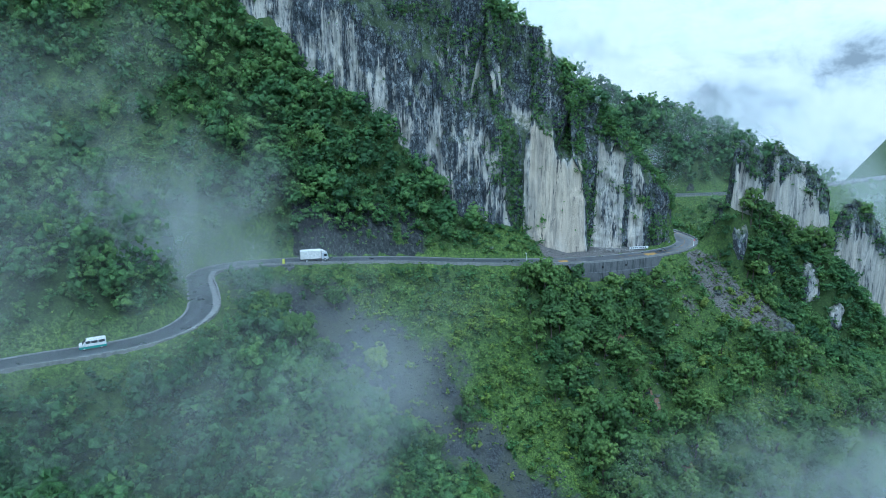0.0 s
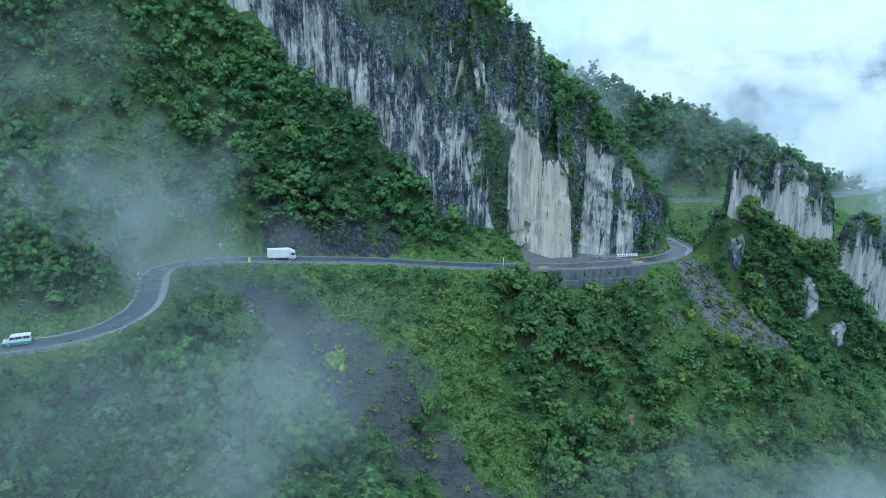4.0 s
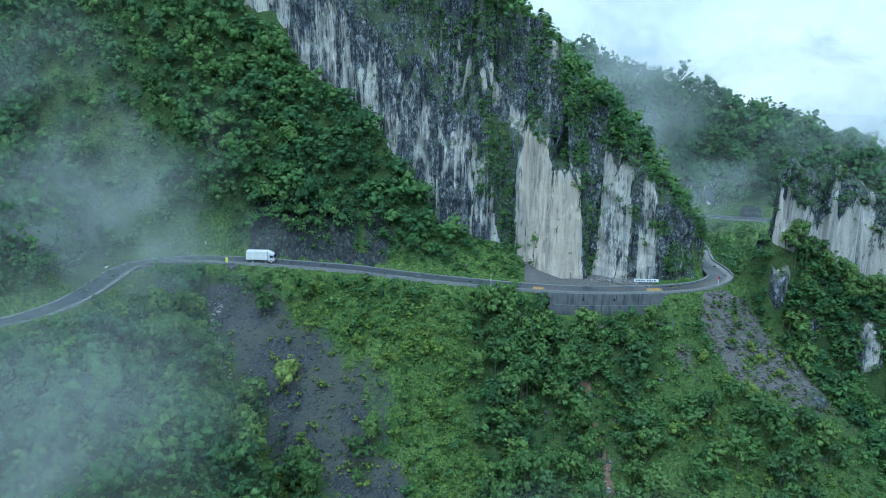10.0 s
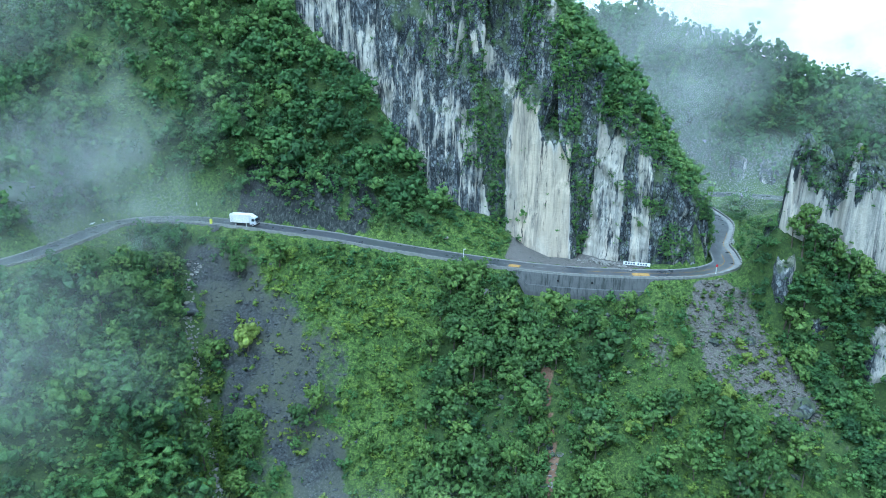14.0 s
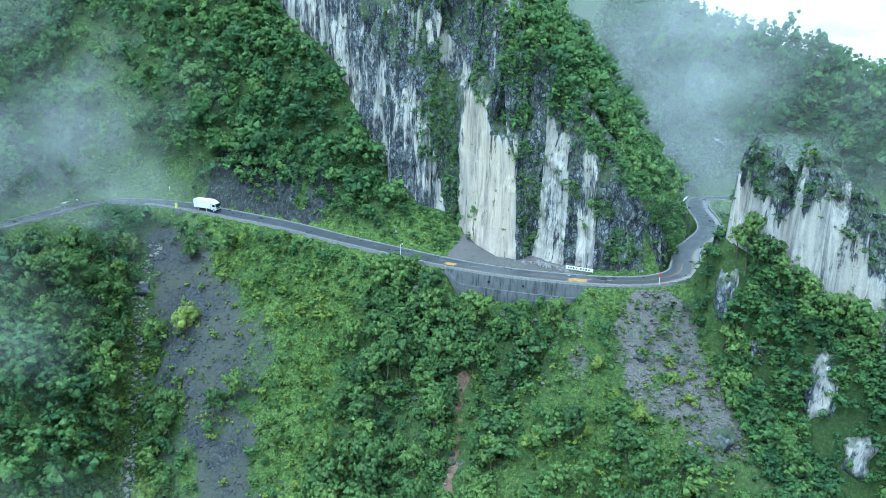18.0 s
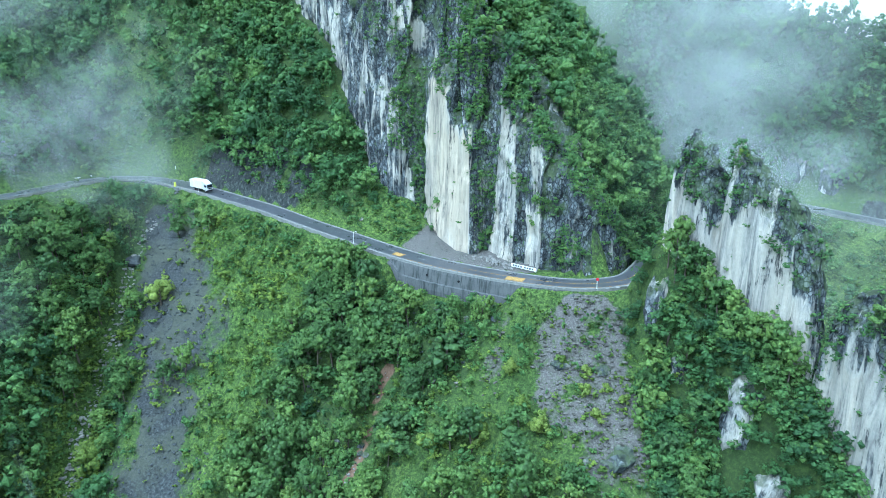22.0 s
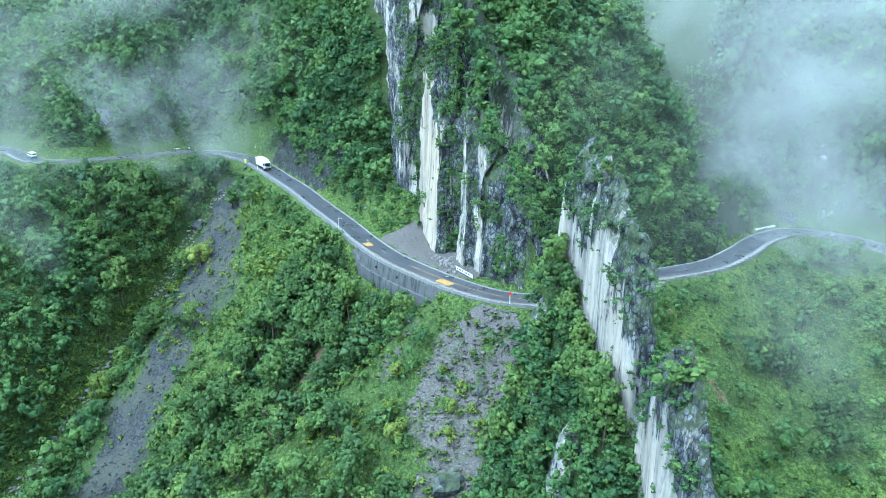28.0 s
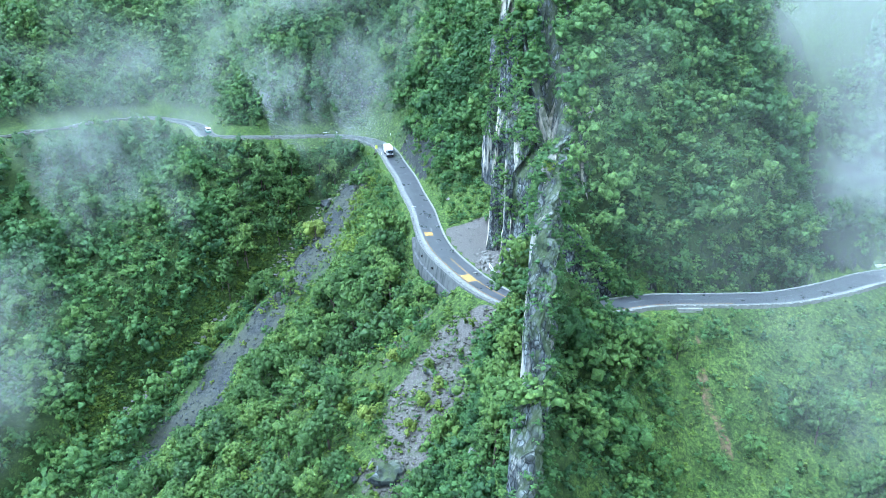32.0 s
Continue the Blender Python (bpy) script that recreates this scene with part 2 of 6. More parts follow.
def ground_build(nodes, links, bsdf, T):
    v = coords(T, (1, 1, 1))
    n1, n2, n3 = noise_fac(T, v, 0.09, 4), noise_fac(T, v, 0.7, 6, 0.7), noise_fac(T, v, 3.5, 6, 0.75)
    herb = ramp(T, maths(T, "ADD", maths(T, "MULTIPLY", n1, 0.5), maths(T, "MULTIPLY", n2, 0.5)), [(0.3, (0.04, 0.074, 0.02)), (0.5, (0.08, 0.13, 0.03)), (0.7, (0.13, 0.185, 0.044))])
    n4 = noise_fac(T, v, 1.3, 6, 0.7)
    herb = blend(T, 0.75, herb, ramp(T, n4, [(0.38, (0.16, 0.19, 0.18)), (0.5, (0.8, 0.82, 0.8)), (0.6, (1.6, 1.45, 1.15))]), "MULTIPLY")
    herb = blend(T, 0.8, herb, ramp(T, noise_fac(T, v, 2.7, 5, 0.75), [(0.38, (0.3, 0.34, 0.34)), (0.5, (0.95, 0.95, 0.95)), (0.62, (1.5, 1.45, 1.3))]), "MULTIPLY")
    # outside the herb patches the colour darkens: forest floor and shade under the trees
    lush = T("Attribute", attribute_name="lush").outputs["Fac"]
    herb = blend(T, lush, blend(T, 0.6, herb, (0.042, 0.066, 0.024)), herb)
    scree = ramp(T, noise_fac(T, v, 1.6, 8, 0.75), [(0.36, (0.017, 0.02, 0.021)), (0.5, (0.044, 0.049, 0.05)), (0.64, (0.105, 0.112, 0.11))])
    scree = blend(T, ramp(T, n1, [(0.42, (0, 0, 0)), (0.58, (0.75, 0.75, 0.75))]), scree, ramp(T, n3, [(0.3, (0.035, 0.042, 0.03)), (0.7, (0.115, 0.122, 0.09))]))
    soil = ramp(T, n2, [(0.3, (0.12, 0.075, 0.048)), (0.7, (0.23, 0.15, 0.1))])
    gravel = ramp(T, n3, [(0.32, (0.06, 0.056, 0.052)), (0.5, (0.115, 0.108, 0.1)), (0.68, (0.24, 0.23, 0.215))])
    rock = ramp(T, noise_fac(T, coords(T, (1.3, 1.3, 0.22)), 1.0, 8, 0.72, 0.6), [(0.36, (0.012, 0.015, 0.015)), (0.52, (0.034, 0.039, 0.037)), (0.66, (0.1, 0.106, 0.1))])
    col = herb
    for name, c in (("rock", rock), ("scree", scree), ("soil", soil), ("gravel", gravel)):
        a = T("Attribute", attribute_name=name).outputs["Fac"]
        f = ramp(T, maths(T, "ADD", a, maths(T, "MULTIPLY", maths(T, "SUBTRACT", n2, 0.5), 0.7)), [(0.4, (0, 0, 0)), (0.58, (1, 1, 1))])
        col = blend(T, f, col, c)
    links.new(col, bsdf.inputs["Base Color"])
    bumped(T, links, bsdf, maths(T, "ADD", n3, n2), 0.8, 0.35)


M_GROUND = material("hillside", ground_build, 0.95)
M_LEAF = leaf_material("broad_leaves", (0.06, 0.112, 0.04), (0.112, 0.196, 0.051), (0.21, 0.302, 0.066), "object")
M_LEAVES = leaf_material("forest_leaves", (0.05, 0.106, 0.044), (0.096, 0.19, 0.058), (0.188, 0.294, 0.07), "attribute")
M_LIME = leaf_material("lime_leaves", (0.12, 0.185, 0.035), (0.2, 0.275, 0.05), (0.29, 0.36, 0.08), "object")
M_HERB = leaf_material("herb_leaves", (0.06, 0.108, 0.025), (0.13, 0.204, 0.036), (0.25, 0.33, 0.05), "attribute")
M_BARK = plain("bark", (0.12, 0.10, 0.08), 0.95, 0, 0.25, 2.0)


def asphalt_build(nodes, links, bsdf, T):
    v = coords(T, (1, 1, 1))
    n, g = noise_fac(T, v, 0.25, 5), noise_fac(T, v, 9.0, 6)
    c = blend(T, 0.5, ramp(T, n, [(0.3, (0.045, 0.049, 0.056)), (0.7, (0.09, 0.096, 0.106))]), ramp(T, g, [(0.3, (0.035, 0.038, 0.045)), (0.7, (0.08, 0.084, 0.092))]))
    links.new(c, bsdf.inputs["Base Color"])
    links.new(ramp(T, n, [(0.3, (0.22, 0.22, 0.22)), (0.65, (0.45, 0.45, 0.45))]), bsdf.inputs["Roughness"])
    bsdf.inputs["Specular IOR Level"].default_value = 0.6


def concrete_build(base, stain):
    def build(nodes, links, bsdf, T):
        v = coords(T, (1, 1, 1))
        n, g = noise_fac(T, v, 0.5, 6, 0.65), noise_fac(T, v, 6.0, 6)
        s = noise_fac(T, coords(T, (1.3, 1.3, 0.08)), 1.0, 6, 0.7)
        c = ramp(T, maths(T, "ADD", maths(T, "MULTIPLY", n, 0.6), maths(T, "MULTIPLY", g, 0.4)), [(0.3, tuple(x * 0.62 for x in base)), (0.65, base)])
        c = blend(T, ramp(T, s, [(0.36, (1, 1, 1)), (0.52, (0, 0, 0))]), c, stain)
        links.new(c, bsdf.inputs["Base Color"])
        bumped(T, links, bsdf, g, 0.3, 0.05)
    return build


M_ASPHALT = material("asphalt", asphalt_build, 0.5)
M_CONCRETE = material("pale_concrete", concrete_build((0.255, 0.255, 0.245), (0.15, 0.16, 0.15)), 0.85)
M_WALL = material("stained_concrete", concrete_build((0.125, 0.13, 0.13), (0.04, 0.045, 0.046)), 0.9)
M_WHITE = plain("white_paint", (0.72, 0.73, 0.72), 0.6, 0, 0.12, 5)
M_WORN = plain("worn_road_paint", (0.3, 0.31, 0.31), 0.8, 0, 0.3, 2.0)
M_YELLOW = plain("yellow_road_paint", (0.4, 0.26, 0.085), 0.8, 0, 0.3, 2.5)


# ---- terrain ----
def hash3(ix, iy, iz):
    h = (ix * 374761393 + iy * 668265263 + iz * 2147483647 * 3 + 1274126177) & 0xFFFFFFFF
    h = ((h ^ (h >> 13)) * 1274126177) & 0xFFFFFFFF
    h = ((h ^ (h >> 16)) * 2246822519) & 0xFFFFFFFF
    return ((h ^ (h >> 15)) & 0xFFFFFF) / float(0xFFFFFF)


def vnoise(x, y, z=0.0):
    """Value noise, 0 to 1, over arrays."""
    x, y, z = np.broadcast_arrays(np.asarray(x, float), np.asarray(y, float), np.asarray(z, float))
    fx, fy, fz = np.floor(x), np.floor(y), np.floor(z)
    ix, iy, iz = fx.astype(np.int64), fy.astype(np.int64), fz.astype(np.int64)
    u, v, w = x - fx, y - fy, z - fz
    u, v, w = u * u * (3 - 2 * u), v * v * (3 - 2 * v), w * w * (3 - 2 * w)
    out = 0
    for dx in (0, 1):
        for dy in (0, 1):
            for dz in (0, 1):
                out = out + hash3(ix + dx, iy + dy, iz + dz) * (u if dx else 1 - u) * (v if dy else 1 - v) * (w if dz else 1 - w)
    return out


def fbm(x, y, z=0.0, octaves=4):
    """Fractal noise round 0, about -0.5 to 0.5."""
    total, amp, f, s = 0, 1.0, 1.0, 0.0
    for k in range(octaves):
        total = total + amp * (vnoise(x * f + 17.3 * k, y * f - 9.1 * k, z * f + 3.7 * k) - 0.5)
        s, amp, f = s + amp, amp * 0.5, f * 2.03
    return total / s * 1.4


def step(a, b, x):
    t = np.clip((x - a) / (b - a), 0, 1)
    return t * t * (3 - 2 * t)


# the road's centre line: x, y, z, steepness below it, steepness above it
ROAD_WEST = [(-70, -90, 26, 0.8, 0.9), (-54, -20, 24, 0.8, 0.9), (-37, 40, 22, 0.75, 0.9), (-41, 60, 21, 0.7, 0.9), (-63, 71, 20.5, 0.65, 0.9), (-87, 79, 20, 0.6, 0.9),
             (-97, 91, 20, 0.6, 0.8), (-95, 104, 19.5, 0.6, 0.9), (-87, 116, 19, 0.65, 1.0), (-77, 123.5, 18.7, 0.92, 1.0), (-67.5, 128, 18.7, 0.92, 1.0), (-60.5, 131.8, 18.8, 0.92, 1.1), (-55.3, 136, 19.2, 0.92, 1.1),
             (-52.8, 142, 19.4, 0.92, 1.1), (-53, 151, 19.4, 0.92, 1.0), (-57.3, 164, 19.1, 0.8, 0.8), (-61.9, 175.5, 18.8, 0.85, 0.55), (-63, 185, 18.2, 0.85, 0.55), (-59.5, 192.5, 17.6, 0.85, 0.6), (-52, 198.5, 17, 0.85, 0.9)]
ROAD_FRONT = [(-40, 202.5, 16.4, 0.9, 1.1), (-26, 206, 15.6, 1.0, 1.0), (-12, 210, 14.5, 1.06, 0.9), (3, 213.5, 13, 1.12, 0.6), (17, 217, 11.7, 1.12, 0.35),
              (33, 219.5, 11, 1.08, 0.05), (47, 222.3, 10.7, 1.06, 0.03), (60, 227, 10.5, 0.98, 0.03), (72, 232.5, 10.5, 0.82, 0.1), (80, 238.5, 10.6, 0.72, 1.0),
              (84.3, 247, 10.8, 0.66, 1.3), (82.5, 256, 11, 0.6, 1.4)]
ROAD_BACK = [(79.4, 265, 11, 0.6, 1.4), (78.6, 277, 11, 0.55, 1.4), (77, 290, 11, 0.55, 1.4), (71.8, 302, 11, 0.55, 1.4), (64.6, 315, 11, 0.5, 1.3), (62, 327, 11, 0.5, 1.2),
             (70, 335, 11, 0.5, 1.2), (84, 338.5, 11, 0.5, 1.2), (105, 338, 11, 0.55, 1.2), (135, 341, 11, 0.6, 1.2), (168, 350, 11, 0.7, 1.1), (210, 374, 11, 0.8, 1.0), (280, 410, 11, 0.8, 0.9)]


def smooth_line(rows, gap):
    """Catmull-Rom through the rows, resampled at even gaps."""
    p = np.array(rows, float)
    p = np.vstack([2 * p[0] - p[1], p, 2 * p[-1] - p[-2]])
    out = []
    for a, b, c, d in zip(p[:-3], p[1:-2], p[2:-1], p[3:]):
        for t in np.linspace(0, 1, 24, endpoint=False):
            out.append(0.5 * (2 * b + (c - a) * t + (2 * a - 5 * b + 4 * c - d) * t * t + (3 * b - a - 3 * c + d) * t ** 3))
    out.append(p[-2])
    out = np.array(out)
    s = np.concatenate([[0], np.cumsum(np.hypot(*np.diff(out[:, :2], axis=0).T))])
    q = np.arange(0, s[-1], gap)
    return np.stack([np.interp(q, s, out[:, k]) for k in range(out.shape[1])], 1)


ROAD = smooth_line(ROAD_WEST + ROAD_FRONT + ROAD_BACK, 1.0)
ROAD_T = np.gradient(ROAD[:, :2], axis=0)
ROAD_T /= np.linalg.norm(ROAD_T, axis=1)[:, None]


def road_near(x, y):
    """The signed distance from the road (downhill is plus), and the road's height and the steepness below and above it, by nearness."""
    x, y = np.asarray(x, float).ravel(), np.asarray(y, float).ravel()
    best, who, mean = np.full(x.shape, 1e18), np.zeros(x.shape, int), np.zeros((len(x), 3))
    for a in range(0, len(x), 20000):
        sl = slice(a, a + 20000)
        d2 = (x[sl, None] - ROAD[None, ::3, 0]) ** 2 + (y[sl, None] - ROAD[None, ::3, 1]) ** 2
        k = d2.argmin(1)
        best[sl], who[sl] = d2[np.arange(len(k)), k], k * 3
        w = ((best[sl, None] + 4) / (d2 + 4)) ** 3
        mean[sl] = (w @ ROAD[::3, 2:5]) / w.sum(1)[:, None]
    for shift in (-1, 1):
        k = np.clip(who + shift, 0, len(ROAD) - 1)
        d2 = (x - ROAD[k, 0]) ** 2 + (y - ROAD[k, 1]) ** 2
        who, best = np.where(d2 < best, k, who), np.minimum(best, d2)
    side = (x - ROAD[who, 0]) * ROAD_T[who, 1] - (y - ROAD[who, 1]) * ROAD_T[who, 0]
    along = (x - ROAD[who, 0]) * ROAD_T[who, 0] + (y - ROAD[who, 1]) * ROAD_T[who, 1]
    d = np.sqrt(np.maximum(best - np.where(np.abs(along) < 2, along, 0) ** 2, 0))
    mean[:, 0] = np.where(d < 8, ROAD[who, 2], mean[:, 0])
    return np.where(side >= 0, d, -d), mean


ROAD_FRONT_X = [-62, -57, -52, -40, -26, -12, 3, 17, 33, 47, 60, 72, 80]
ROAD_FRONT_Y = [184, 193, 198.5, 202.5, 206, 210, 213.5, 217, 219.5, 222.3, 227, 232.5, 238.5]


# crest of the wooded knob over the western bend
KNOB_X = [-160, -94, -87.5, -79.5, -72.6, -68, -61, -57]
KNOB_Z = [82, 55, 49.5, 44.5, 39.5, 34.5, 26, 18]


def foot_line(x):
    """Where the foot of the cliff runs, in y."""
    return np.interp(x, [-150, -60, -23, -2, 10, 19.5, 21, 25.5, 27.4], [243, 240.5, 238.8, 236, 234.2, 233.7, 236, 237.6, 238])


def foot(x):
    """Height of the foot of the cliff."""
    return np.interp(x, [-400, -130, -68, -55, -39, -26, -16, -5, 5, 14, 23, 33, 100], [190, 122, 88, 78, 66, 58, 48, 34, 24, 19.5, 16.5, 11, 10.5])


def crest(x):
    """Height of the crest over the cliff."""
    return np.interp(x, [-400, -130, -60, 0, 22, 28, 39, 50, 57, 66, 77, 82], [250, 170, 138, 104, 86, 79, 67.5, 56, 50.5, 42.5, 30, 21])


def spur(x):
    """Height of the ground along the foot of the rock fin."""
    return np.interp(x, [84, 90.5, 96, 106, 114, 126, 131, 140, 150, 175, 260], [2, 15, 24.5, 20, 14, 11, 5, -7, -19, -48, -130])


def fin_line(x):
    """How far the rock fin's line runs north of its middle."""
    return np.interp(x, [96, 125, 130, 140, 180], [4.6, 0, -0.7, -2.4, -8.5])


def height(x, y):
    """Height of the ground, over arrays of one shape."""
    shape = np.shape(x)
    x, y = np.asarray(x, float).ravel(), np.asarray(y, float).ravel()
    d, k = road_near(x, y)
    zr, low, up = k.T
    walled = step(36, 40, x) * step(72, 66, x) * (y < 236) * (d > 0)
    t = np.maximum(np.abs(d) - 3.7 + 1.0 * walled, 0)
    rough = fbm(x / 22, y / 22, 0, 4) * 5.0 + fbm(x / 6, y / 6, 5.0, 3) * 1.4
    rough = rough * step(0, 14, t)
    wall = 3.4 * walled * step(0, 1.0, t)
    down = zr - wall - low * np.minimum(t, 26) - 0.78 * low * np.maximum(t - 26, 0)
    down = down + 7 * np.exp(-((y - 124 + 0.1 * x) / 20) ** 2) * step(-62, -25, x) * step(110, 30, x)
    down = down - np.interp(x, [-50, -40, -30, -14, 0, 50, 90], [0, 3.5, 4.5, 12, 11.5, 8, 0]) * np.exp(-((y - 174.4 + (x + 31.3) * 0.78) / 10) ** 2)
    down = np.maximum(down, -170 + 0.02 * np.abs(x))
    bank = 3.2 * step(0.2, 2.2, t) * np.clip(up / 0.9, 0, 1)
    above = zr + bank + up * np.maximum(t - 2, 0)
    # from the bank over the road up to the foot of the cliff
    y_road = np.interp(x, ROAD_FRONT_X, ROAD_FRONT_Y)
    share = np.clip((y - y_road - 6) / np.maximum(foot_line(x) - y_road - 6, 1), 0, 1)
    front = zr + bank + (foot(x) - zr - bank) * share ** 0.92
    west = zr + bank + 0.3 * t + np.maximum(0, t - 10) * 0.5 * step(0.6, 1.0, up)
    front = front + (west - front) * step(-52, -74, x)
    front = np.maximum(front, np.where(x < -50, foot(x) - 1.35 * (foot_line(x) - y), -999))
    knob = np.interp(x, KNOB_X, KNOB_Z) - 0.55 * np.maximum(np.abs(y - 160) - 5, 0) - 0.9 * np.maximum(y - 172, 0)
    front = np.where((x < -56) & (y < 200), np.maximum(front, np.minimum(knob, zr + 1.5 + 1.3 * np.maximum(t - 0.5, 0))), front)
    edge = np.interp(y, [238, 247, 262, 275, 302, 320, 340], [82, 79.5, 75, 72, 65, 57, 45])
    back = np.interp(edge - x, [-3, 0, 3, 12, 22, 40, 57, 80, 150, 480], [0, 11, 20, 36, 48, 66, 83, 102, 146, 250])
    back = back - 0.4 * np.maximum(y - 280, 0) - 0.6 * np.maximum(y - 293, 0) - 2.5 * np.maximum(y - 304, 0) - np.maximum(0, 244 - y) * 0.5
    top = np.interp(x, [-400, -50, 19, 47, 74, 101, 128, 155, 180, 230, 320, 600], [170, 98, 72, 63, 57, 46, 37, 26, 15, -2, -10, -40])
    far = np.minimum(above, top + fbm(x / 14, 3.3, 0, 3) * 5 - 0.7 * np.maximum(y - 380, 0))
    far = far - 22 * np.exp(-((y - 322) / 11) ** 2) * step(54, 38, x)
    hill = np.where(y < np.where(x > 70, 243.0, 247.5), front, np.where((y > 300) & (x > edge), far, np.maximum(back, np.where(y > 318, far, -999))))
    z = np.where(d >= 0, down, hill)
    shelf = np.interp(x, [96, 103, 110], [0.5, 2.5, 4])
    before = np.maximum(235.2 + fin_line(x) - y, 0)
    ridge = spur(x) - 1.2 * np.minimum(before, shelf) - 3.8 * np.maximum(before - shelf, 0) - 0.95 * np.maximum(y - 239.5 - fin_line(x), 0)
    ridge = np.where(x > 84, ridge, -999)
    z = np.where(d >= 0, np.maximum(z, ridge), z)
    z = z + rough * np.where((y > 236) & (y < 249) & (x < 84), 0.1, 1)
    z = np.where(t <= 0, zr - 0.06, zr + (z - zr) * step(0, 0.8, t))
    # the far country: a deep valley and mist-hung mountains
    r = np.hypot(x - 60, y - 220)
    w = step(420, 900, r)
    mount = np.where((x > 200) & (y > 420), -150 + 190 * np.exp(-((x - 500) / 150) ** 2 - ((y - 690) / 130) ** 2) + fbm(x / 60, y / 60, 51.0, 4) * 30, -999)
    peaks = -200 + 70 * step(700, 1700, r) * (fbm(x / 520, y / 520, 8.0, 4) + 0.52)
    return np.maximum(z * (1 - w) + peaks * w, mount).reshape(shape)


# ---- builders ----
def mesh_of(name, verts, faces, mat, smooth=False, attrs=None):
    """A mesh from arrays: verts (n, 3), faces (m, 3 or 4), float attributes by vertex (with four columns: a float and the vector "puff")."""
    me = bpy.data.meshes.new(name)
    verts, faces = np.asarray(verts, np.float32), np.asarray(faces, np.int32)
    m, k = faces.shape
    me.vertices.add(len(verts))
    me.vertices.foreach_set("co", verts.ravel())
    me.loops.add(m * k)
    me.loops.foreach_set("vertex_index", faces.ravel())
    me.polygons.add(m)
    me.polygons.foreach_set("loop_start", np.arange(0, m * k, k, dtype=np.int32))
    me.polygons.foreach_set("loop_total", np.full(m, k, np.int32))
    me.polygons.foreach_set("use_smooth", np.full(m, smooth))
    for key, values in (attrs or {}).items():
        if np.ndim(values) == 2:
            me.attributes.new("puff", "FLOAT_VECTOR", "POINT").data.foreach_set("vector", np.ascontiguousarray(values[:, 1:4], np.float32).ravel())
            values = values[:, 0]
        me.attributes.new(key, "FLOAT", "POINT").data.foreach_set("value", np.asarray(values, np.float32))
    me.materials.append(mat)
    me.update(calc_edges=True)
    return me


def part(name, me, parent, label="", m=None):
    ob = new(name, me)
    ob.parent = parent
    if m is not None:
        ob.matrix_basis = m
    return tagged(ob, label)


def grid_faces(n, m):
    i = np.arange((n - 1) * (m - 1))
    a = (i // (m - 1)) * m + i % (m - 1)
    return np.stack([a, a + 1, a + m + 1, a + m], 1)


def line_distance(x, y, pts):
    """Distance to a polyline in plan, and how far along it, 0 to 1."""
    best, where = np.full(np.shape(x), 1e9), np.zeros(np.shape(x))
    n = len(pts) - 1
    for k, ((ax, ay), (bx, by)) in enumerate(zip(pts[:-1], pts[1:])):
        t = np.clip(((x - ax) * (bx - ax) + (y - ay) * (by - ay)) / ((bx - ax) ** 2 + (by - ay) ** 2), 0, 1)
        d = np.hypot(x - ax - t * (bx - ax), y - ay - t * (by - ay))
        where = np.where(d < best, (k + t) / n, where)
        best = np.minimum(best, d)
    return best, where


SCREE = [(-45, 190), (-36, 187), (-24.5, 183), (-12, 180.5), (-0.5, 174.5), (11, 167), (22, 160), (41, 149.5), (62, 138)]
STREAM = [(-44, 188), (-37, 179.2), (-31.3, 174.4), (-22, 167), (-13.9, 160.6), (0.2, 150), (14, 140), (34, 126)]
TRAIL = [(52, 205), (54, 200.5), (57, 196), (60, 190), (63, 182), (66, 172)]


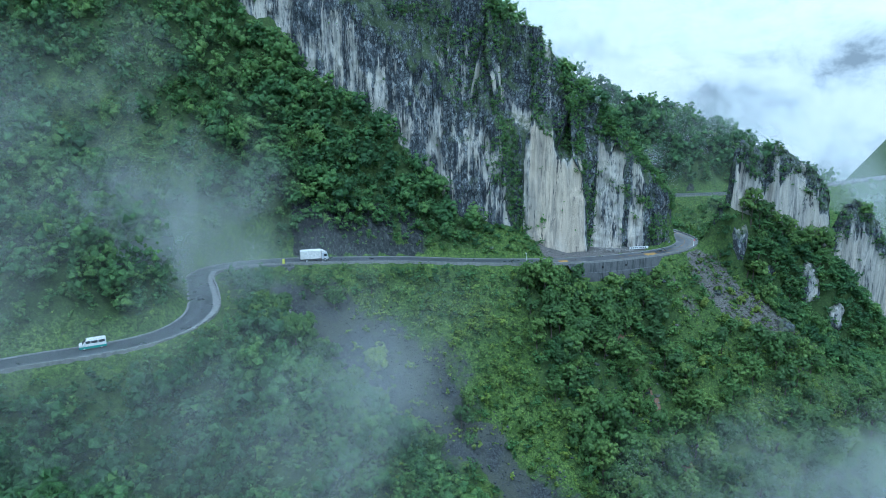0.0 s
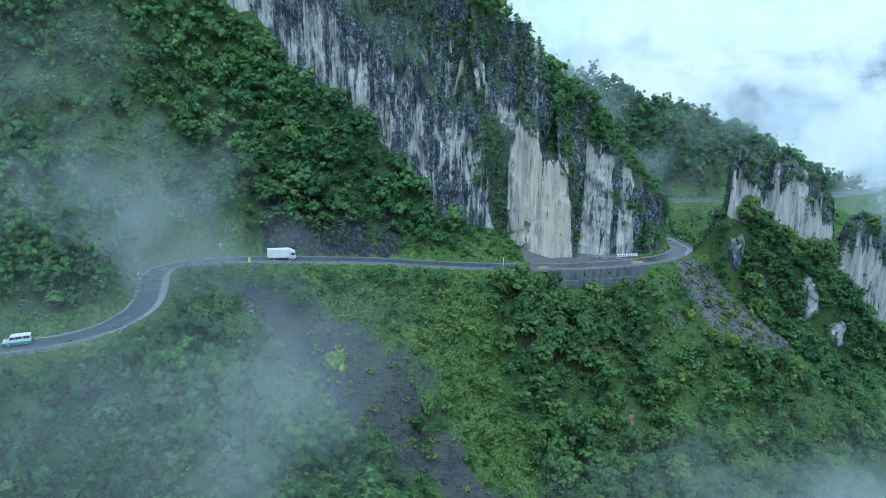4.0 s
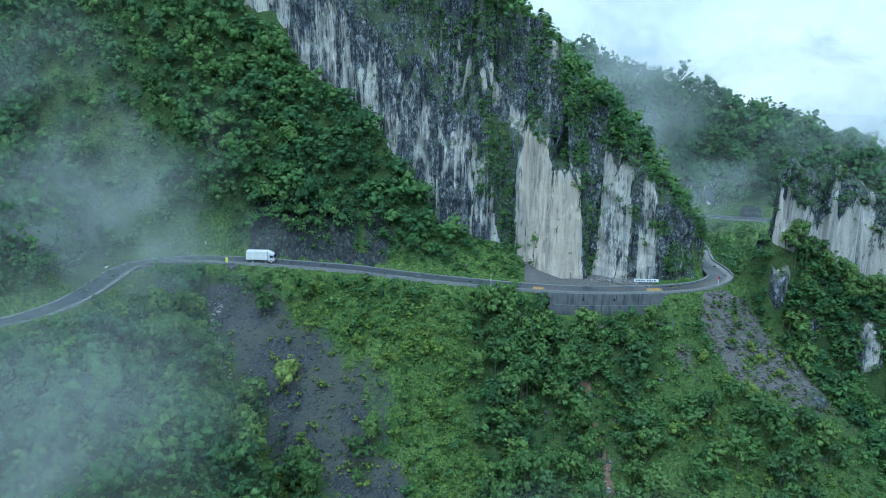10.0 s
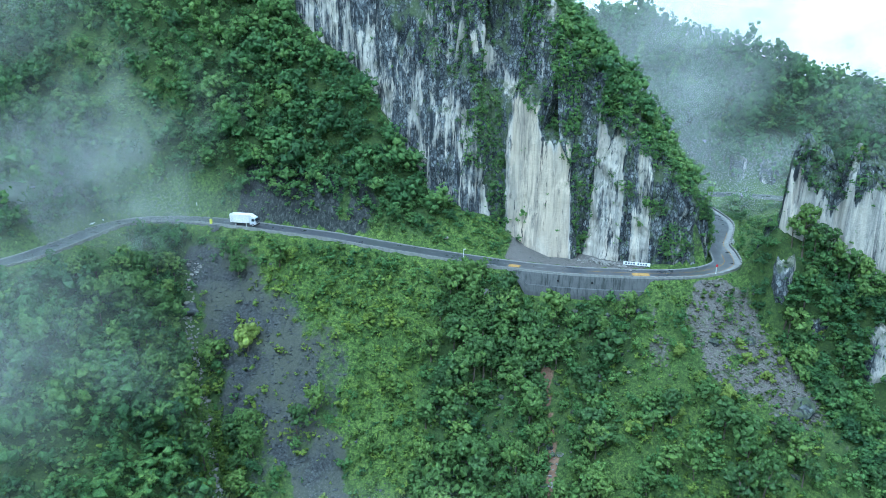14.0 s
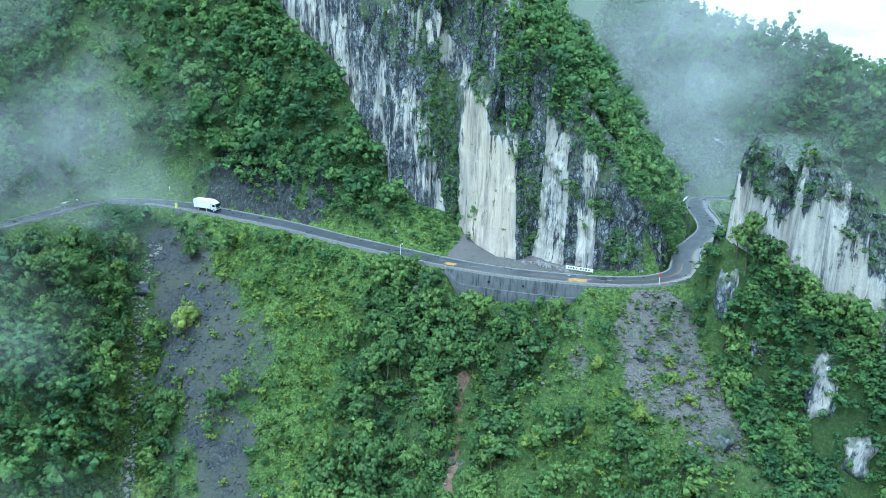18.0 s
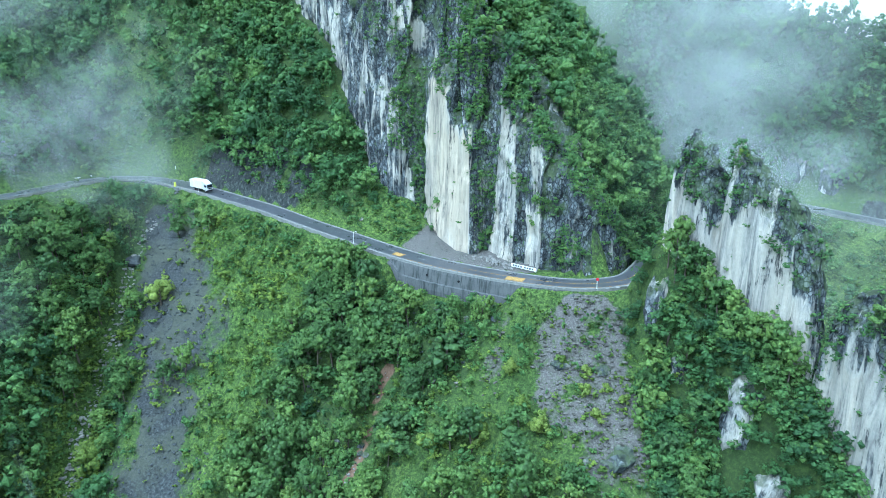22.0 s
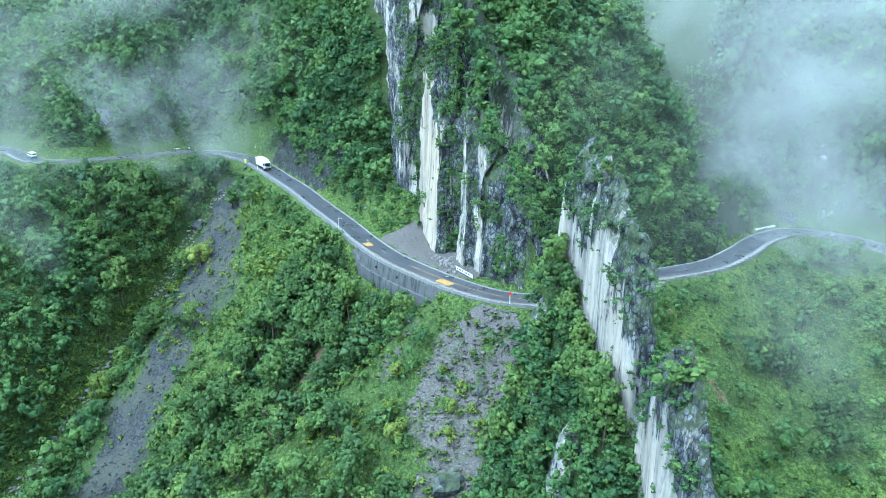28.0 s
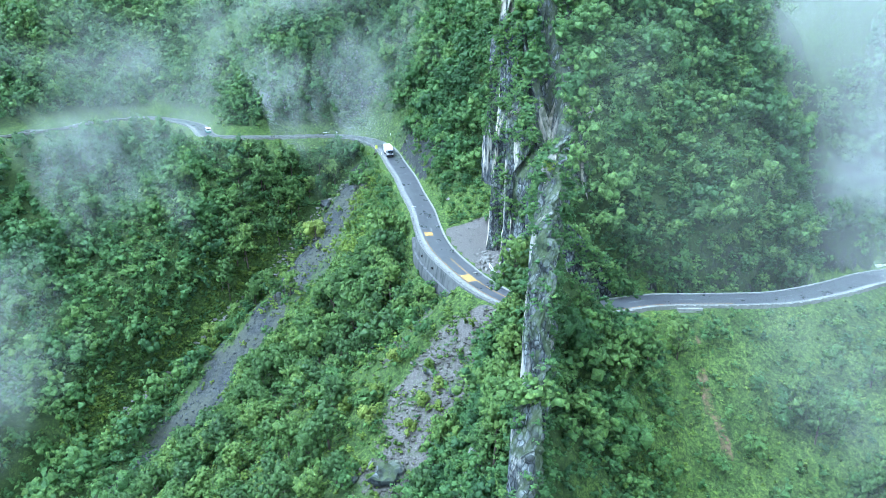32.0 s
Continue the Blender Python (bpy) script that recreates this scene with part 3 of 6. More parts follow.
def masks(x, y):
    """What covers the ground: scree, stream stones, bare soil, gravel, rock, talus, herbs, each 0 to 1."""
    d, k = road_near(x, y)
    d, up = d.reshape(np.shape(x)), k[:, 2].reshape(np.shape(x))
    n = fbm(x / 7, y / 7, 2.0, 3)
    ds, ts = line_distance(x, y, SCREE)
    fan = np.interp(ts, [0, 0.12, 0.25, 0.42, 0.55, 0.75, 1], [2.5, 5.5, 8.5, 8.5, 7.0, 6.0, 4.5])
    scree = step(1.15, 0.85, ds / fan + n * 0.9 + fbm(x / 2.5, y / 2.5, 7.0, 3) * 0.6) * (d > 5)
    scree = scree * step(0.42, 0.28, fbm(x / 6 + 3, y / 9, 14.0, 4))
    fringe = step(2.4, 1.0, ds / fan + n * 2.2) * (d > 5) * step(-3, 3, (y - 181) + (x + 38) * 0.72)
    scree = np.maximum(scree, 0.5 * fringe)
    dw, tw = line_distance(x, y, STREAM)
    stream = step(2.1, 0.9, dw + n * 1.5)
    dt, _ = line_distance(x, y, TRAIL)
    soil = step(1.15, 0.5, dt + n * 2.4)
    dg, _ = line_distance(x, y, [(86, 271.5), (92, 270), (100, 270.5), (108, 272)])
    soil = np.maximum(soil, 0.5 * step(1.5, 0.6, dg + n * 2.2))
    soil = np.maximum(soil, step(1.2, 0.6, np.hypot((x - 36) / 3, (y - 233.5) / 1.6)))
    spur_edge = 95 + (236 - y) * 1.1
    talus = step(-1, 2.5, spur_edge - x + n * 6) * step(-2, 3, x - 77 + (231 - y) * 0.35 + n * 10) * step(207, 216, y + n * 12) * (d > 4.5) * (y < 238)
    talus = talus * step(0.32, 0.05, fbm(x / 4, y / 4, 17.0, 3) - (x - 88) * 0.02)
    gravel = (d < -4) * step(30, 34, x + (y - 225) * 0.2) * step(70, 64, x) * (y < 239) * (y > 215)
    gravel = np.maximum(gravel, step(1.1, 0.7, np.hypot((x - 82.5 + (y - 231) * 0.1) / 3.2, (y - 230.5) / 4.5)) * (d > 4))
    rock = (d < -4) * step(0.3, 0.7, up) * np.maximum(step(-7.5, -5.5, d) * step(0.05, 0.2, n) * (x > -45), step(-18, -9, d) * step(-50, -43, x) * step(0, -12, x) * (y < 226) * step(-0.45, -0.2, n))
    herb = step(4, 10, ds) * step(0, 6, 30 + (196 - y) * 0.35 - x + n * 10) * step(-38, -28, x) * (d > 5) * (y > 150) * (y > 186 - (x + 38) * 0.6)
    herb = np.maximum(herb, (d < -4) * (d > -18) * step(6, 16, x) * step(40, 34, x) * (y < 239))
    herb = np.maximum(herb, 0.9 * step(1.2, 0.8, np.hypot((x + 97) / 13, (y - 205) / 9) + n * 0.9))
    herb = np.maximum(herb, 0.85 * step(1.2, 0.8, np.hypot((x + 77) / 12, (y - 197) / 14) + n * 0.8))
    herb = np.maximum(herb, 0.9 * (d > 4.5) * step(248, 262, y + np.maximum(x - 100, 0) * 0.3 + n * 14) * (x > 60))
    glade = step(-0.1, 0.1, fbm(x / 15, y / 15, 31.0, 3) + 0.1 * step(70, 95, x)) * (d > 5) * step(165, 178, y) * step(0, 5, x - 50 - (201 - y) * 0.5 + n * 8) * step(2, -3, x - 95 - (236 - y) * 1.1)
    herb = np.maximum(herb, 0.6 * glade)
    herb = np.maximum(herb, 0.85 * step(5.0, 3.0, dw + n * 6) * step(0.3, 0.5, tw) * (y < 168) * (1 - scree))
    herb = np.maximum(herb, 0.8 * step(8, 5, np.abs(d)))
    return dict(scree=np.maximum(scree, talus * 0.48), stream=stream, soil=soil, gravel=np.maximum(gravel, talus * 0.42), rock=rock, talus=talus, spur=(x > spur_edge - 2) * (y < 236 + fin_line(x)) * (y > 196) * (x < 150), herb=herb, d=d)


# ---- ground: one sheet, fine where the camera passes, coarse to the horizon ----
def axis(lo, a, b, hi, fine):
    left = a - np.cumsum(fine * 1.25 ** np.arange(1, 60))
    right = b + np.cumsum(fine * 1.25 ** np.arange(1, 60))
    return np.concatenate([left[left > lo][::-1], np.arange(a, b, fine), right[right < hi]])


gx, gy = axis(-4500, -140, 180, 4500, 1.4), axis(-4500, 100, 392, 4500, 1.4)
GX, GY = np.meshgrid(gx, gy, indexing="ij")
GZ = height(GX, GY)
gm = masks(GX, GY)
gm["gravel"] = np.maximum(gm["gravel"], 0.58 * gm["talus"])
gm["scree"] = np.where(gm["talus"] > 0.15, 0, gm["scree"])
slope_x, slope_y = np.gradient(GZ, gx, gy)
gm["rock"] = np.maximum(gm["rock"], step(1.9, 2.8, np.hypot(slope_x, slope_y)) * (np.abs(GX) < 200) * (GY < 400) * (GY > 242) * 0.46)
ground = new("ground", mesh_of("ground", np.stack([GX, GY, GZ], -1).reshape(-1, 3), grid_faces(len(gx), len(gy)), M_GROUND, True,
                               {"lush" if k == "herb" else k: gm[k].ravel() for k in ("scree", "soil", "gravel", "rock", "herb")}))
tagged(ground, "steep mountainside of green herbs, dark scree and bare soil", "hillside", kind="structure")


# ---- the cliff: a wall of limestone with thickness, along a line in plan ----
CLIFF_PLAN = [(-150, 243), (-60, 240.5), (-23, 238.8), (-2, 236), (10, 234.2), (19.5, 233.7), (20.6, 236), (22, 237.6), (25.4, 238.2), (27.3, 236), (45.9, 234.0), (46.5, 234.3), (46.9, 238.4), (48.6, 238.8), (49.2, 237.4), (59.4, 236.0), (59.8, 237.8), (61.6, 238.2), (62, 237.4), (67.2, 236.8), (67.8, 238.6), (72, 239.6), (76, 241.3), (78.6, 244.5),
              (78.4, 252), (75.8, 262)]


def wall_along(plan, gap):
    p = np.array(plan, float)
    s = np.concatenate([[0], np.cumsum(np.hypot(*np.diff(p.T)))])
    q = np.arange(0, s[-1], gap)
    x, y = np.interp(q, s, p[:, 0]), np.interp(q, s, p[:, 1])
    k = np.ones(3) / 3
    x[1:-1], y[1:-1] = np.convolve(x, k, "valid"), np.convolve(y, k, "valid")
    t = np.gradient(np.stack([x, y], 1), axis=0)
    t /= np.linalg.norm(t, axis=1)[:, None]
    return q, x, y, t[:, 1], -t[:, 0]


def slab_top(x):
    """Upper edge of the bare white slabs over the road; above it the face steps back and carries scrub."""
    return np.where(x < 27, np.interp(x, [-150, -70, -30, -18, 0, 14, 26], [200, 150, 110, 82, 60, 54, 50]), np.where(x < 46.6, 53.5 - (x - 27) * 1.0, np.interp(x, [46.6, 49, 57, 68, 79, 84], [34, 46, 44, 34, 27, 16])))


def face_shift(q, x, z):
    """How far the rock stands out from the plan line."""
    col = fbm(q / 5.5, z / 45, 1.0, 4) * 3.6 - np.abs(fbm(q / 2.4, z / 26, 4.0, 3)) * 2.6 + 0.5 + fbm(q / 4, z / 4.5, 7.0, 4) * 1.5
    smooth_slab = (x > 28) * (x < 46)
    col = np.where(smooth_slab, col * 0.4, col)
    crack = step(0.10, 0.0, np.abs(fbm(q / 3.2, z / 40, 11.0, 2))) * step(0.0, 0.2, fbm(q / 9, z / 18, 3.0, 2)) * 1.6
    over = np.maximum(z - slab_top(x) + fbm(q / 4, 5.0, 0, 3) * 9, 0)
    return col - crack * np.where(smooth_slab, 0.2, 1) - np.minimum(over * 0.5, 3.2) - 0.05 * (z - 11)


q, cx, cy, cnx, cny = wall_along(CLIFF_PLAN, 0.6)
z_top = np.where(cx > 74, np.interp(cy, [241, 244.5, 252, 262], [34, 29, 22, 13]), crest(cx) + fbm(q / 4, 2.0, 0, 3) * 4)
z_low = np.where(cx > 74, 8.0, foot(cx) - 5)
rows_n = 150
V = np.linspace(0, 1, rows_n)[None, :] ** 1.15
CZ = z_low[:, None] + (z_top - z_low)[:, None] * V
SH = face_shift(q[:, None], cx[:, None], CZ)
CX, CY = cx[:, None] + cnx[:, None] * SH, cy[:, None] + cny[:, None] * SH
capn = 6
back = np.linspace(1.5, 14, capn)[None, :]
CX = np.hstack([CX, CX[:, -1:] - cnx[:, None] * back])
CY = np.hstack([CY, CY[:, -1:] - cny[:, None] * back])
cap_to = height(CX[:, rows_n:], CY[:, rows_n:]) - 1.2
cap_w = np.linspace(0.15, 1, capn)[None, :]
CZ = np.hstack([CZ, CZ[:, -1:] * (1 - cap_w) + np.minimum(cap_to, CZ[:, -1:]) * cap_w])
PX, PZ, PQ = cx[:, None] + 0 * CZ, CZ, q[:, None] + 0 * CZ
bare_top = slab_top(PX) - PZ - fbm(PQ / 4, 5.0, 0, 3) * 9 + fbm(PQ / 2, PZ / 5, 8.0, 3) * 5
pale = np.where(PX < -18, 0.42 * step(34, 20, PZ - foot(PX)) + 0.08, np.where(PX < 25, 0.33 * step(8, -8, PZ - slab_top(PX) + fbm(PQ / 5, PZ / 9, 33.0, 3) * 14) + 0.16, 0.0))
pillar = np.exp(-((PX - 18.5 - (69 - PZ) * 0.42) / 2.2) ** 2) * step(73, 68, PZ) * step(46, 52, PZ)
pale = np.maximum(pale, 0.8 * pillar)
pale = np.where(np.abs(PX - 23.4 + (PZ - 30) * 0.1) < 2.8, 0.06, pale)
pale = np.where((PX >= 26) & (PX < 46.1), np.where(PX < 28, 0.7, 1.0), pale)
pale = np.where(PX >= 46.1, np.interp(PX, [46.1, 48.6, 49, 59.3, 59.7, 61.4, 61.8, 67, 67.4, 70, 74, 77, 80], [0.22, 0.22, 0.78, 0.7, 0.22, 0.22, 0.72, 0.55, 0.2, 0.2, 0.36, 0.2, 0.16]), pale)
pale = np.where(PX > 25, pale * step(-3, 2, bare_top) + 0.24 * step(2, -3, bare_top), pale)
pale = np.maximum(pale, 0.8 * pillar)
pale = np.where((PX > 74) & (PZ < 24), np.minimum(pale, 0.26), pale) + fbm(PQ / 6, PZ / 14, 21.0, 3) * 0.35
cliff = new("cliff", mesh_of("cliff", np.stack([CX, CY, CZ], -1).reshape(-1, 3), grid_faces(len(q), rows_n + capn)[:, ::-1], M_CLIFF, True, {"pale": np.clip(pale, 0, 1.1).ravel()}))
tagged(cliff, "towering white and grey limestone cliff streaked with black", "cliff", kind="structure")


# ---- the rock fin: a thin standing wall of limestone that runs down the spur ----
def fin_mesh(name, xs, zs, low, y0, thick, seed, gap=0.5, rows=64):
    x = np.arange(xs[0], xs[-1], gap)
    top = np.interp(x, xs, zs) + fbm(x / 1.6, seed, 0, 4) * 1.7 - np.abs(fbm(x / 1.1, seed + 7, 0, 3)) * 2.4 + 0.6
    bottom = np.interp(x, xs, low)
    v = np.linspace(0, 1, rows)[None, :]
    z = bottom[:, None] + (top - bottom)[:, None] * v
    taper = np.sqrt(np.clip((top[:, None] - z) / 3.5, 0, 1)) * 0.75 + 0.25 * np.clip((top[:, None] - z) / 30.0, 0, 1.6)
    ends = np.clip(np.minimum(x - x[0], x[-1] - x) / 3.0, 0.05, 1)[:, None] ** 0.5
    half = thick * 0.5 * taper * ends + 0.12
    X = x[:, None] + 0 * z
    mid_y = y0 + fin_line(x)[:, None]
    fr = mid_y - half + fbm(X / 3.2, z / 26, seed + 1, 4) * 0.9 + fbm(X / 1.1, z / 8, seed + 2, 3) * 0.5
    fr = fr + 1.5 * np.exp(-((X - 107.4 - (38 - z) * 0.06) / 0.7) ** 2) * step(18, 30, z) + 1.3 * np.exp(-((X - 99.2 + (40 - z) * 0.05) / 0.5) ** 2) * step(26, 32, z)
    crag = step(7.5, 1, top[:, None] - z + fbm(X / 4, z / 6, seed + 21, 3) * 7)
    fr = fr + crag * 0.9
    fr = fr + crag * (fbm(X / 1.5, z / 1.8, seed + 12, 4) * 1.6 + np.round(fbm(X / 2.2, z / 1.6, seed + 31, 2) * 5) / 5 * 1.3 + np.abs(fbm(X / 0.9, z / 3.5, seed + 14, 2)) * 1.2)
    bk = mid_y + half + fbm(X / 2.2, z / 5.0, seed + 5, 4) * 1.2 + np.round(fbm(X / 1.6, z / 2.4, seed + 35, 3) * 6) / 6 * 1.1 - np.abs(fbm(X / 0.8, z / 1.1, seed + 41, 2)) * 2.2
    bk = np.maximum(bk, fr + 0.3)
    X2 = np.hstack([X, X[:, ::-1]]) + np.hstack([0 * z, fbm(X / 2, z / 2, seed + 9, 2)[:, ::-1] * 0.7])
    Y2, Z2 = np.hstack([fr, bk[:, ::-1]]), np.hstack([z, z[:, ::-1]])
    pale = 0.85 * step(4, 10, top[:, None] - z + fbm(X / 5, z / 7, seed + 4, 3) * 12 + fbm(X / 0.8, z / 14, seed + 15, 3) * 9) + fbm(X / 4, z / 16, seed + 6, 3) * 0.4
    pale = np.hstack([np.clip(np.maximum(pale, 0.3 + fbm(X / 2, z / 6, seed + 18, 3) * 0.7) * (1 - 0.4 * crag), 0, 1.1), 0.02 + fbm(X / 1.2, z / 1.6, seed + 25, 3) * 1.2])
    return mesh_of(name, np.stack([X2, Y2, Z2], -1).reshape(-1, 3), grid_faces(len(x), rows * 2)[:, ::-1], M_FIN, False, {"pale": pale.ravel()})


fin = new("rock_fin", fin_mesh("rock_fin", [90.5, 92, 93.5, 95, 96, 96.7, 99.5, 103, 106.5, 107.5, 109.8, 113, 118.5, 123, 127, 129.5], [8, 20, 25, 23, 29, 42, 46.5, 43.5, 40, 37.5, 45, 42.5, 39, 35.5, 30, 14],
                                    [2, 2, 3, 4, 5, 6, 6, 6, 6, 6, 6, 5, 4, 2, 0, -4], 237.7, 4.2, 31.0))
tagged(fin, "jagged white limestone pinnacle wall with dark scrubby crest", "rock pinnacle", kind="structure")
fin_low = new("rock_fin_lower", fin_mesh("rock_fin_lower", [128.5, 130.5, 133, 136.5, 139.5, 143.2, 147, 153, 160, 168, 180], [6, 19, 24.5, 25.5, 24, 19.5, 12, 0, -14, -28, -44], [-6, -8, -10, -14, -18, -24, -30, -38, -46, -56, -74],
                                         237.8, 4.2, 47.0))
tagged(fin_low, "lower limestone fin with grey-white face on the spur", "rock pinnacle", kind="structure")


def outcrop(name, x, y, z, w, h, dep, seed, label):
    """A bare rock face that stands out of the wooded slope."""
    n, m = 26, 30
    u, v = np.meshgrid(np.linspace(-1, 1, n), np.linspace(-1, 1, m), indexing="ij")
    edge = np.clip(1.25 - np.maximum(np.abs(u), np.abs(v)) ** 3 - 0.25 * np.hypot(u, v), 0, 1) ** 0.6
    X = x + u * w * 0.5 * (1 + fbm(v * 2, seed, 0, 3) * 0.7)
    Z = z + v * h * 0.5 * (1 + fbm(u * 2, seed + 3, 0, 3) * 0.7)
    Y = y - dep * edge + fbm(X / 2.2, Z / 9, seed, 4) * 1.6 + (Z - z) * 0.12
    return tagged(new(name, mesh_of(name, np.stack([X, Y, Z], -1).reshape(-1, 3), grid_faces(n, m)[:, ::-1], M_CLIFF if y > 300 else M_FIN, True, {"pale": np.full(n * m, 0.3 if y > 300 else 0.55) + fbm(X / 3, Z / 6, seed, 3).ravel() * 0.8})), label, "rock outcrop", kind="structure")


outcrop("rock_outcrop", 120.8, 231.2, -0.5, 6.5, 13, 2.6, 3.0, "bare white rock face showing between trees on the spur")
outcrop("rock_outcrop", 98.8, 237.2, 11, 4.5, 13, 2.6, 9.0, "pale rock buttress under the fin beside the road bend")
outcrop("rock_outcrop", 107.5, 233.2, 3, 4, 7, 2.4, 15.0, "small streaked rock face among trees on the spur")
outcrop("rock_outcrop", 84.5, 348.5, 17, 10, 16, 3.5, 25.0, "misty white rock face over the far road")
outcrop("rock_outcrop", 74, 347.5, 20, 6, 10, 3.0, 27.0, "misty grey rock face over the far road")
outcrop("rock_outcrop", 128.5, 228.5, -11, 5.5, 9, 2.8, 21.0, "low pale rock face at the foot of the wooded spur")


# ---- road ----
def ribbon(name, off_a, off_b, lift, mat, a=0, b=None, thick=0.0, step_n=1):
    """A strip along the road between two offsets (downhill is plus); with thick, a solid kerb of that height."""
    idx = np.arange(a, len(ROAD) if b is None else b, step_n)
    c, t, z = ROAD[idx, :2], ROAD_T[idx], ROAD[idx, 2] + lift
    nrm = np.stack([t[:, 1], -t[:, 0]], 1)
    cols = []
    outline = [(off_a, 0), (off_b, 0)] if not thick else [(off_a, -0.4), (off_a, thick), (off_b, thick), (off_b, -0.4)]
    for o, h in outline:
        cols.append(np.column_stack([c + nrm * o, z + h]))
    v = np.stack(cols, 1).reshape(-1, 3)
    return mesh_of(name, v, grid_faces(len(idx), len(outline)), mat, False)


road = tagged(new("road", ribbon("road", -2.95, 2.6, 0.06, M_ASPHALT)), "wet dark asphalt mountain road with faded markings", "road", kind="structure")


# ---- trees ----
def crown_template(seed, kites, size, flat=0.75, lobes=7, round_mass=True, mass=0.76):
    """A unit crown (radius about 1, base at z 0): tufts of leaves set over a few uneven lobes, with gaps between them; returns vertices, triangles and the way that each vertex of the leaf mass faces."""
    rng = np.random.default_rng(seed)
    c = rng.normal(0, 0.42, (lobes, 3))
    c[:, 2] = rng.uniform(0.25, 1.15, lobes) * flat * 1.5
    c[:, :2] *= (1.25 - c[:, 2:3] / (1.7 * flat * 1.5))
    r = rng.uniform(0.36, 0.6, lobes) * (7 / max(lobes, 7)) ** 0.42
    per = 16 if kites > 600 else 11 if kites > 60 else 7
    tufts = max(kites // per, 3)
    pts, nrm, wide, soft_n, tries = [], [], [], [], 0
    while len(pts) < tufts * per:
        k, tries = rng.integers(lobes), tries + 1
        d = rng.normal(0, 1, 3)
        d[2] += 0.45
        d /= np.linalg.norm(d)
        p = c[k] + d * r[k] * np.array([1, 1, flat * 1.05]) * rng.uniform(0.8, 1.1)
        if tries < 4000 and any(np.linalg.norm((p - c[j]) / r[j]) < 0.7 for j in range(lobes) if j != k):
            continue
        tuft = r[k] * rng.uniform(0.26, 0.5) * (1.25 if kites < 200 else 1.0)
        for _ in range(per):
            e = rng.normal(0, 1, 3) + d * 0.8 + np.array([0, 0, 0.5])
            e /= np.linalg.norm(e)
            pts.append(p + e * tuft * rng.uniform(0.55, 1.05) * np.array([1, 1, 0.75]))
            nrm.append(e + rng.normal(0, 0.25, 3))
            wide.append(tuft)
            soft_n.append(0.45 * e + 0.45 * d + 0.35 * (p - (0, 0, 0.45)) + (0, 0, 0.2))
    pts, nrm, wide = np.array(pts), np.array(nrm), np.array(wide)
    n = len(pts)
    nrm /= np.linalg.norm(nrm, axis=1)[:, None]
    a = np.cross(nrm, rng.normal(0, 1, (n, 3)))
    a /= np.linalg.norm(a, axis=1)[:, None]
    b = np.cross(nrm, a)
    s = (0.42 * size + (0.28 if kites > 200 else 0.33) * wide[:, None]) * rng.uniform(0.6, 1.3, (n, 1))
    v = np.stack([pts + a * s * 1.05 - nrm * s * 0.3, pts + b * s * 0.75 - a * s * 0.55, pts - b * s * 0.75 - a * s * 0.55], 1).reshape(-1, 3)
    f = np.arange(n * 3).reshape(-1, 3)
    soft_n = np.repeat(np.array(soft_n), 3, 0)
    # the shaded mass of twigs and leaves inside each lobe
    ball = np.array([(0, 0, 1), (0, 0, -1), (1, 0, 0), (0, 1, 0), (-1, 0, 0), (0, -1, 0)], float)
    tris = np.array([(0, 2, 3), (0, 3, 4), (0, 4, 5), (0, 5, 2), (1, 3, 2), (1, 4, 3), (1, 5, 4), (1, 2, 5)])
    if round_mass:
        edge, finer = {}, []
        ball = [tuple(p) for p in ball]
        for a3 in tris:
            m3 = []
            for i in range(3):
                key = tuple(sorted((a3[i], a3[(i + 1) % 3])))
                if key not in edge:
                    edge[key] = len(ball)
                    mid = (np.array(ball[key[0]]) + np.array(ball[key[1]]))
                    ball.append(tuple(mid / np.linalg.norm(mid)))
                m3.append(edge[key])
            finer += [(a3[0], m3[0], m3[2]), (a3[1], m3[1], m3[0]), (a3[2], m3[2], m3[1]), tuple(m3)]
        ball, tris = np.array(ball), np.array(finer)
    if not round_mass and mass > 0.8:
        g = (1 + 5 ** 0.5) / 2
        ball = np.array([(-1, g, 0), (1, g, 0), (-1, -g, 0), (1, -g, 0), (0, -1, g), (0, 1, g), (0, -1, -g), (0, 1, -g), (g, 0, -1), (g, 0, 1), (-g, 0, -1), (-g, 0, 1)]) / (1 + g * g) ** 0.5
        tris = np.array([(i, j, k) for i, j, k in itertools.combinations(range(12), 3) if max(np.linalg.norm(ball[i] - ball[j]), np.linalg.norm(ball[j] - ball[k]), np.linalg.norm(ball[i] - ball[k])) < 1.1])
        out = np.einsum("ij,ij->i", np.cross(ball[tris[:, 1]] - ball[tris[:, 0]], ball[tris[:, 2]] - ball[tris[:, 0]]), ball[tris[:, 0]]) < 0
        tris[out] = tris[out][:, ::-1]
    for k in range(lobes):
        turn = np.linalg.qr(rng.normal(0, 1, (3, 3)))[0]
        turn *= np.sign(np.linalg.det(turn))
        f = np.vstack([f, tris + len(v)])
        soft_n = np.vstack([soft_n, ball @ turn + (0, 0, 0.2)])
        v = np.vstack([v, c[k] + (ball @ turn) * rng.uniform(0.76, 1.1, (len(ball), 1)) * r[k] * mass * np.array([1, 1, flat])])
    return v, f, soft_n / np.linalg.norm(soft_n, axis=1)[:, None]


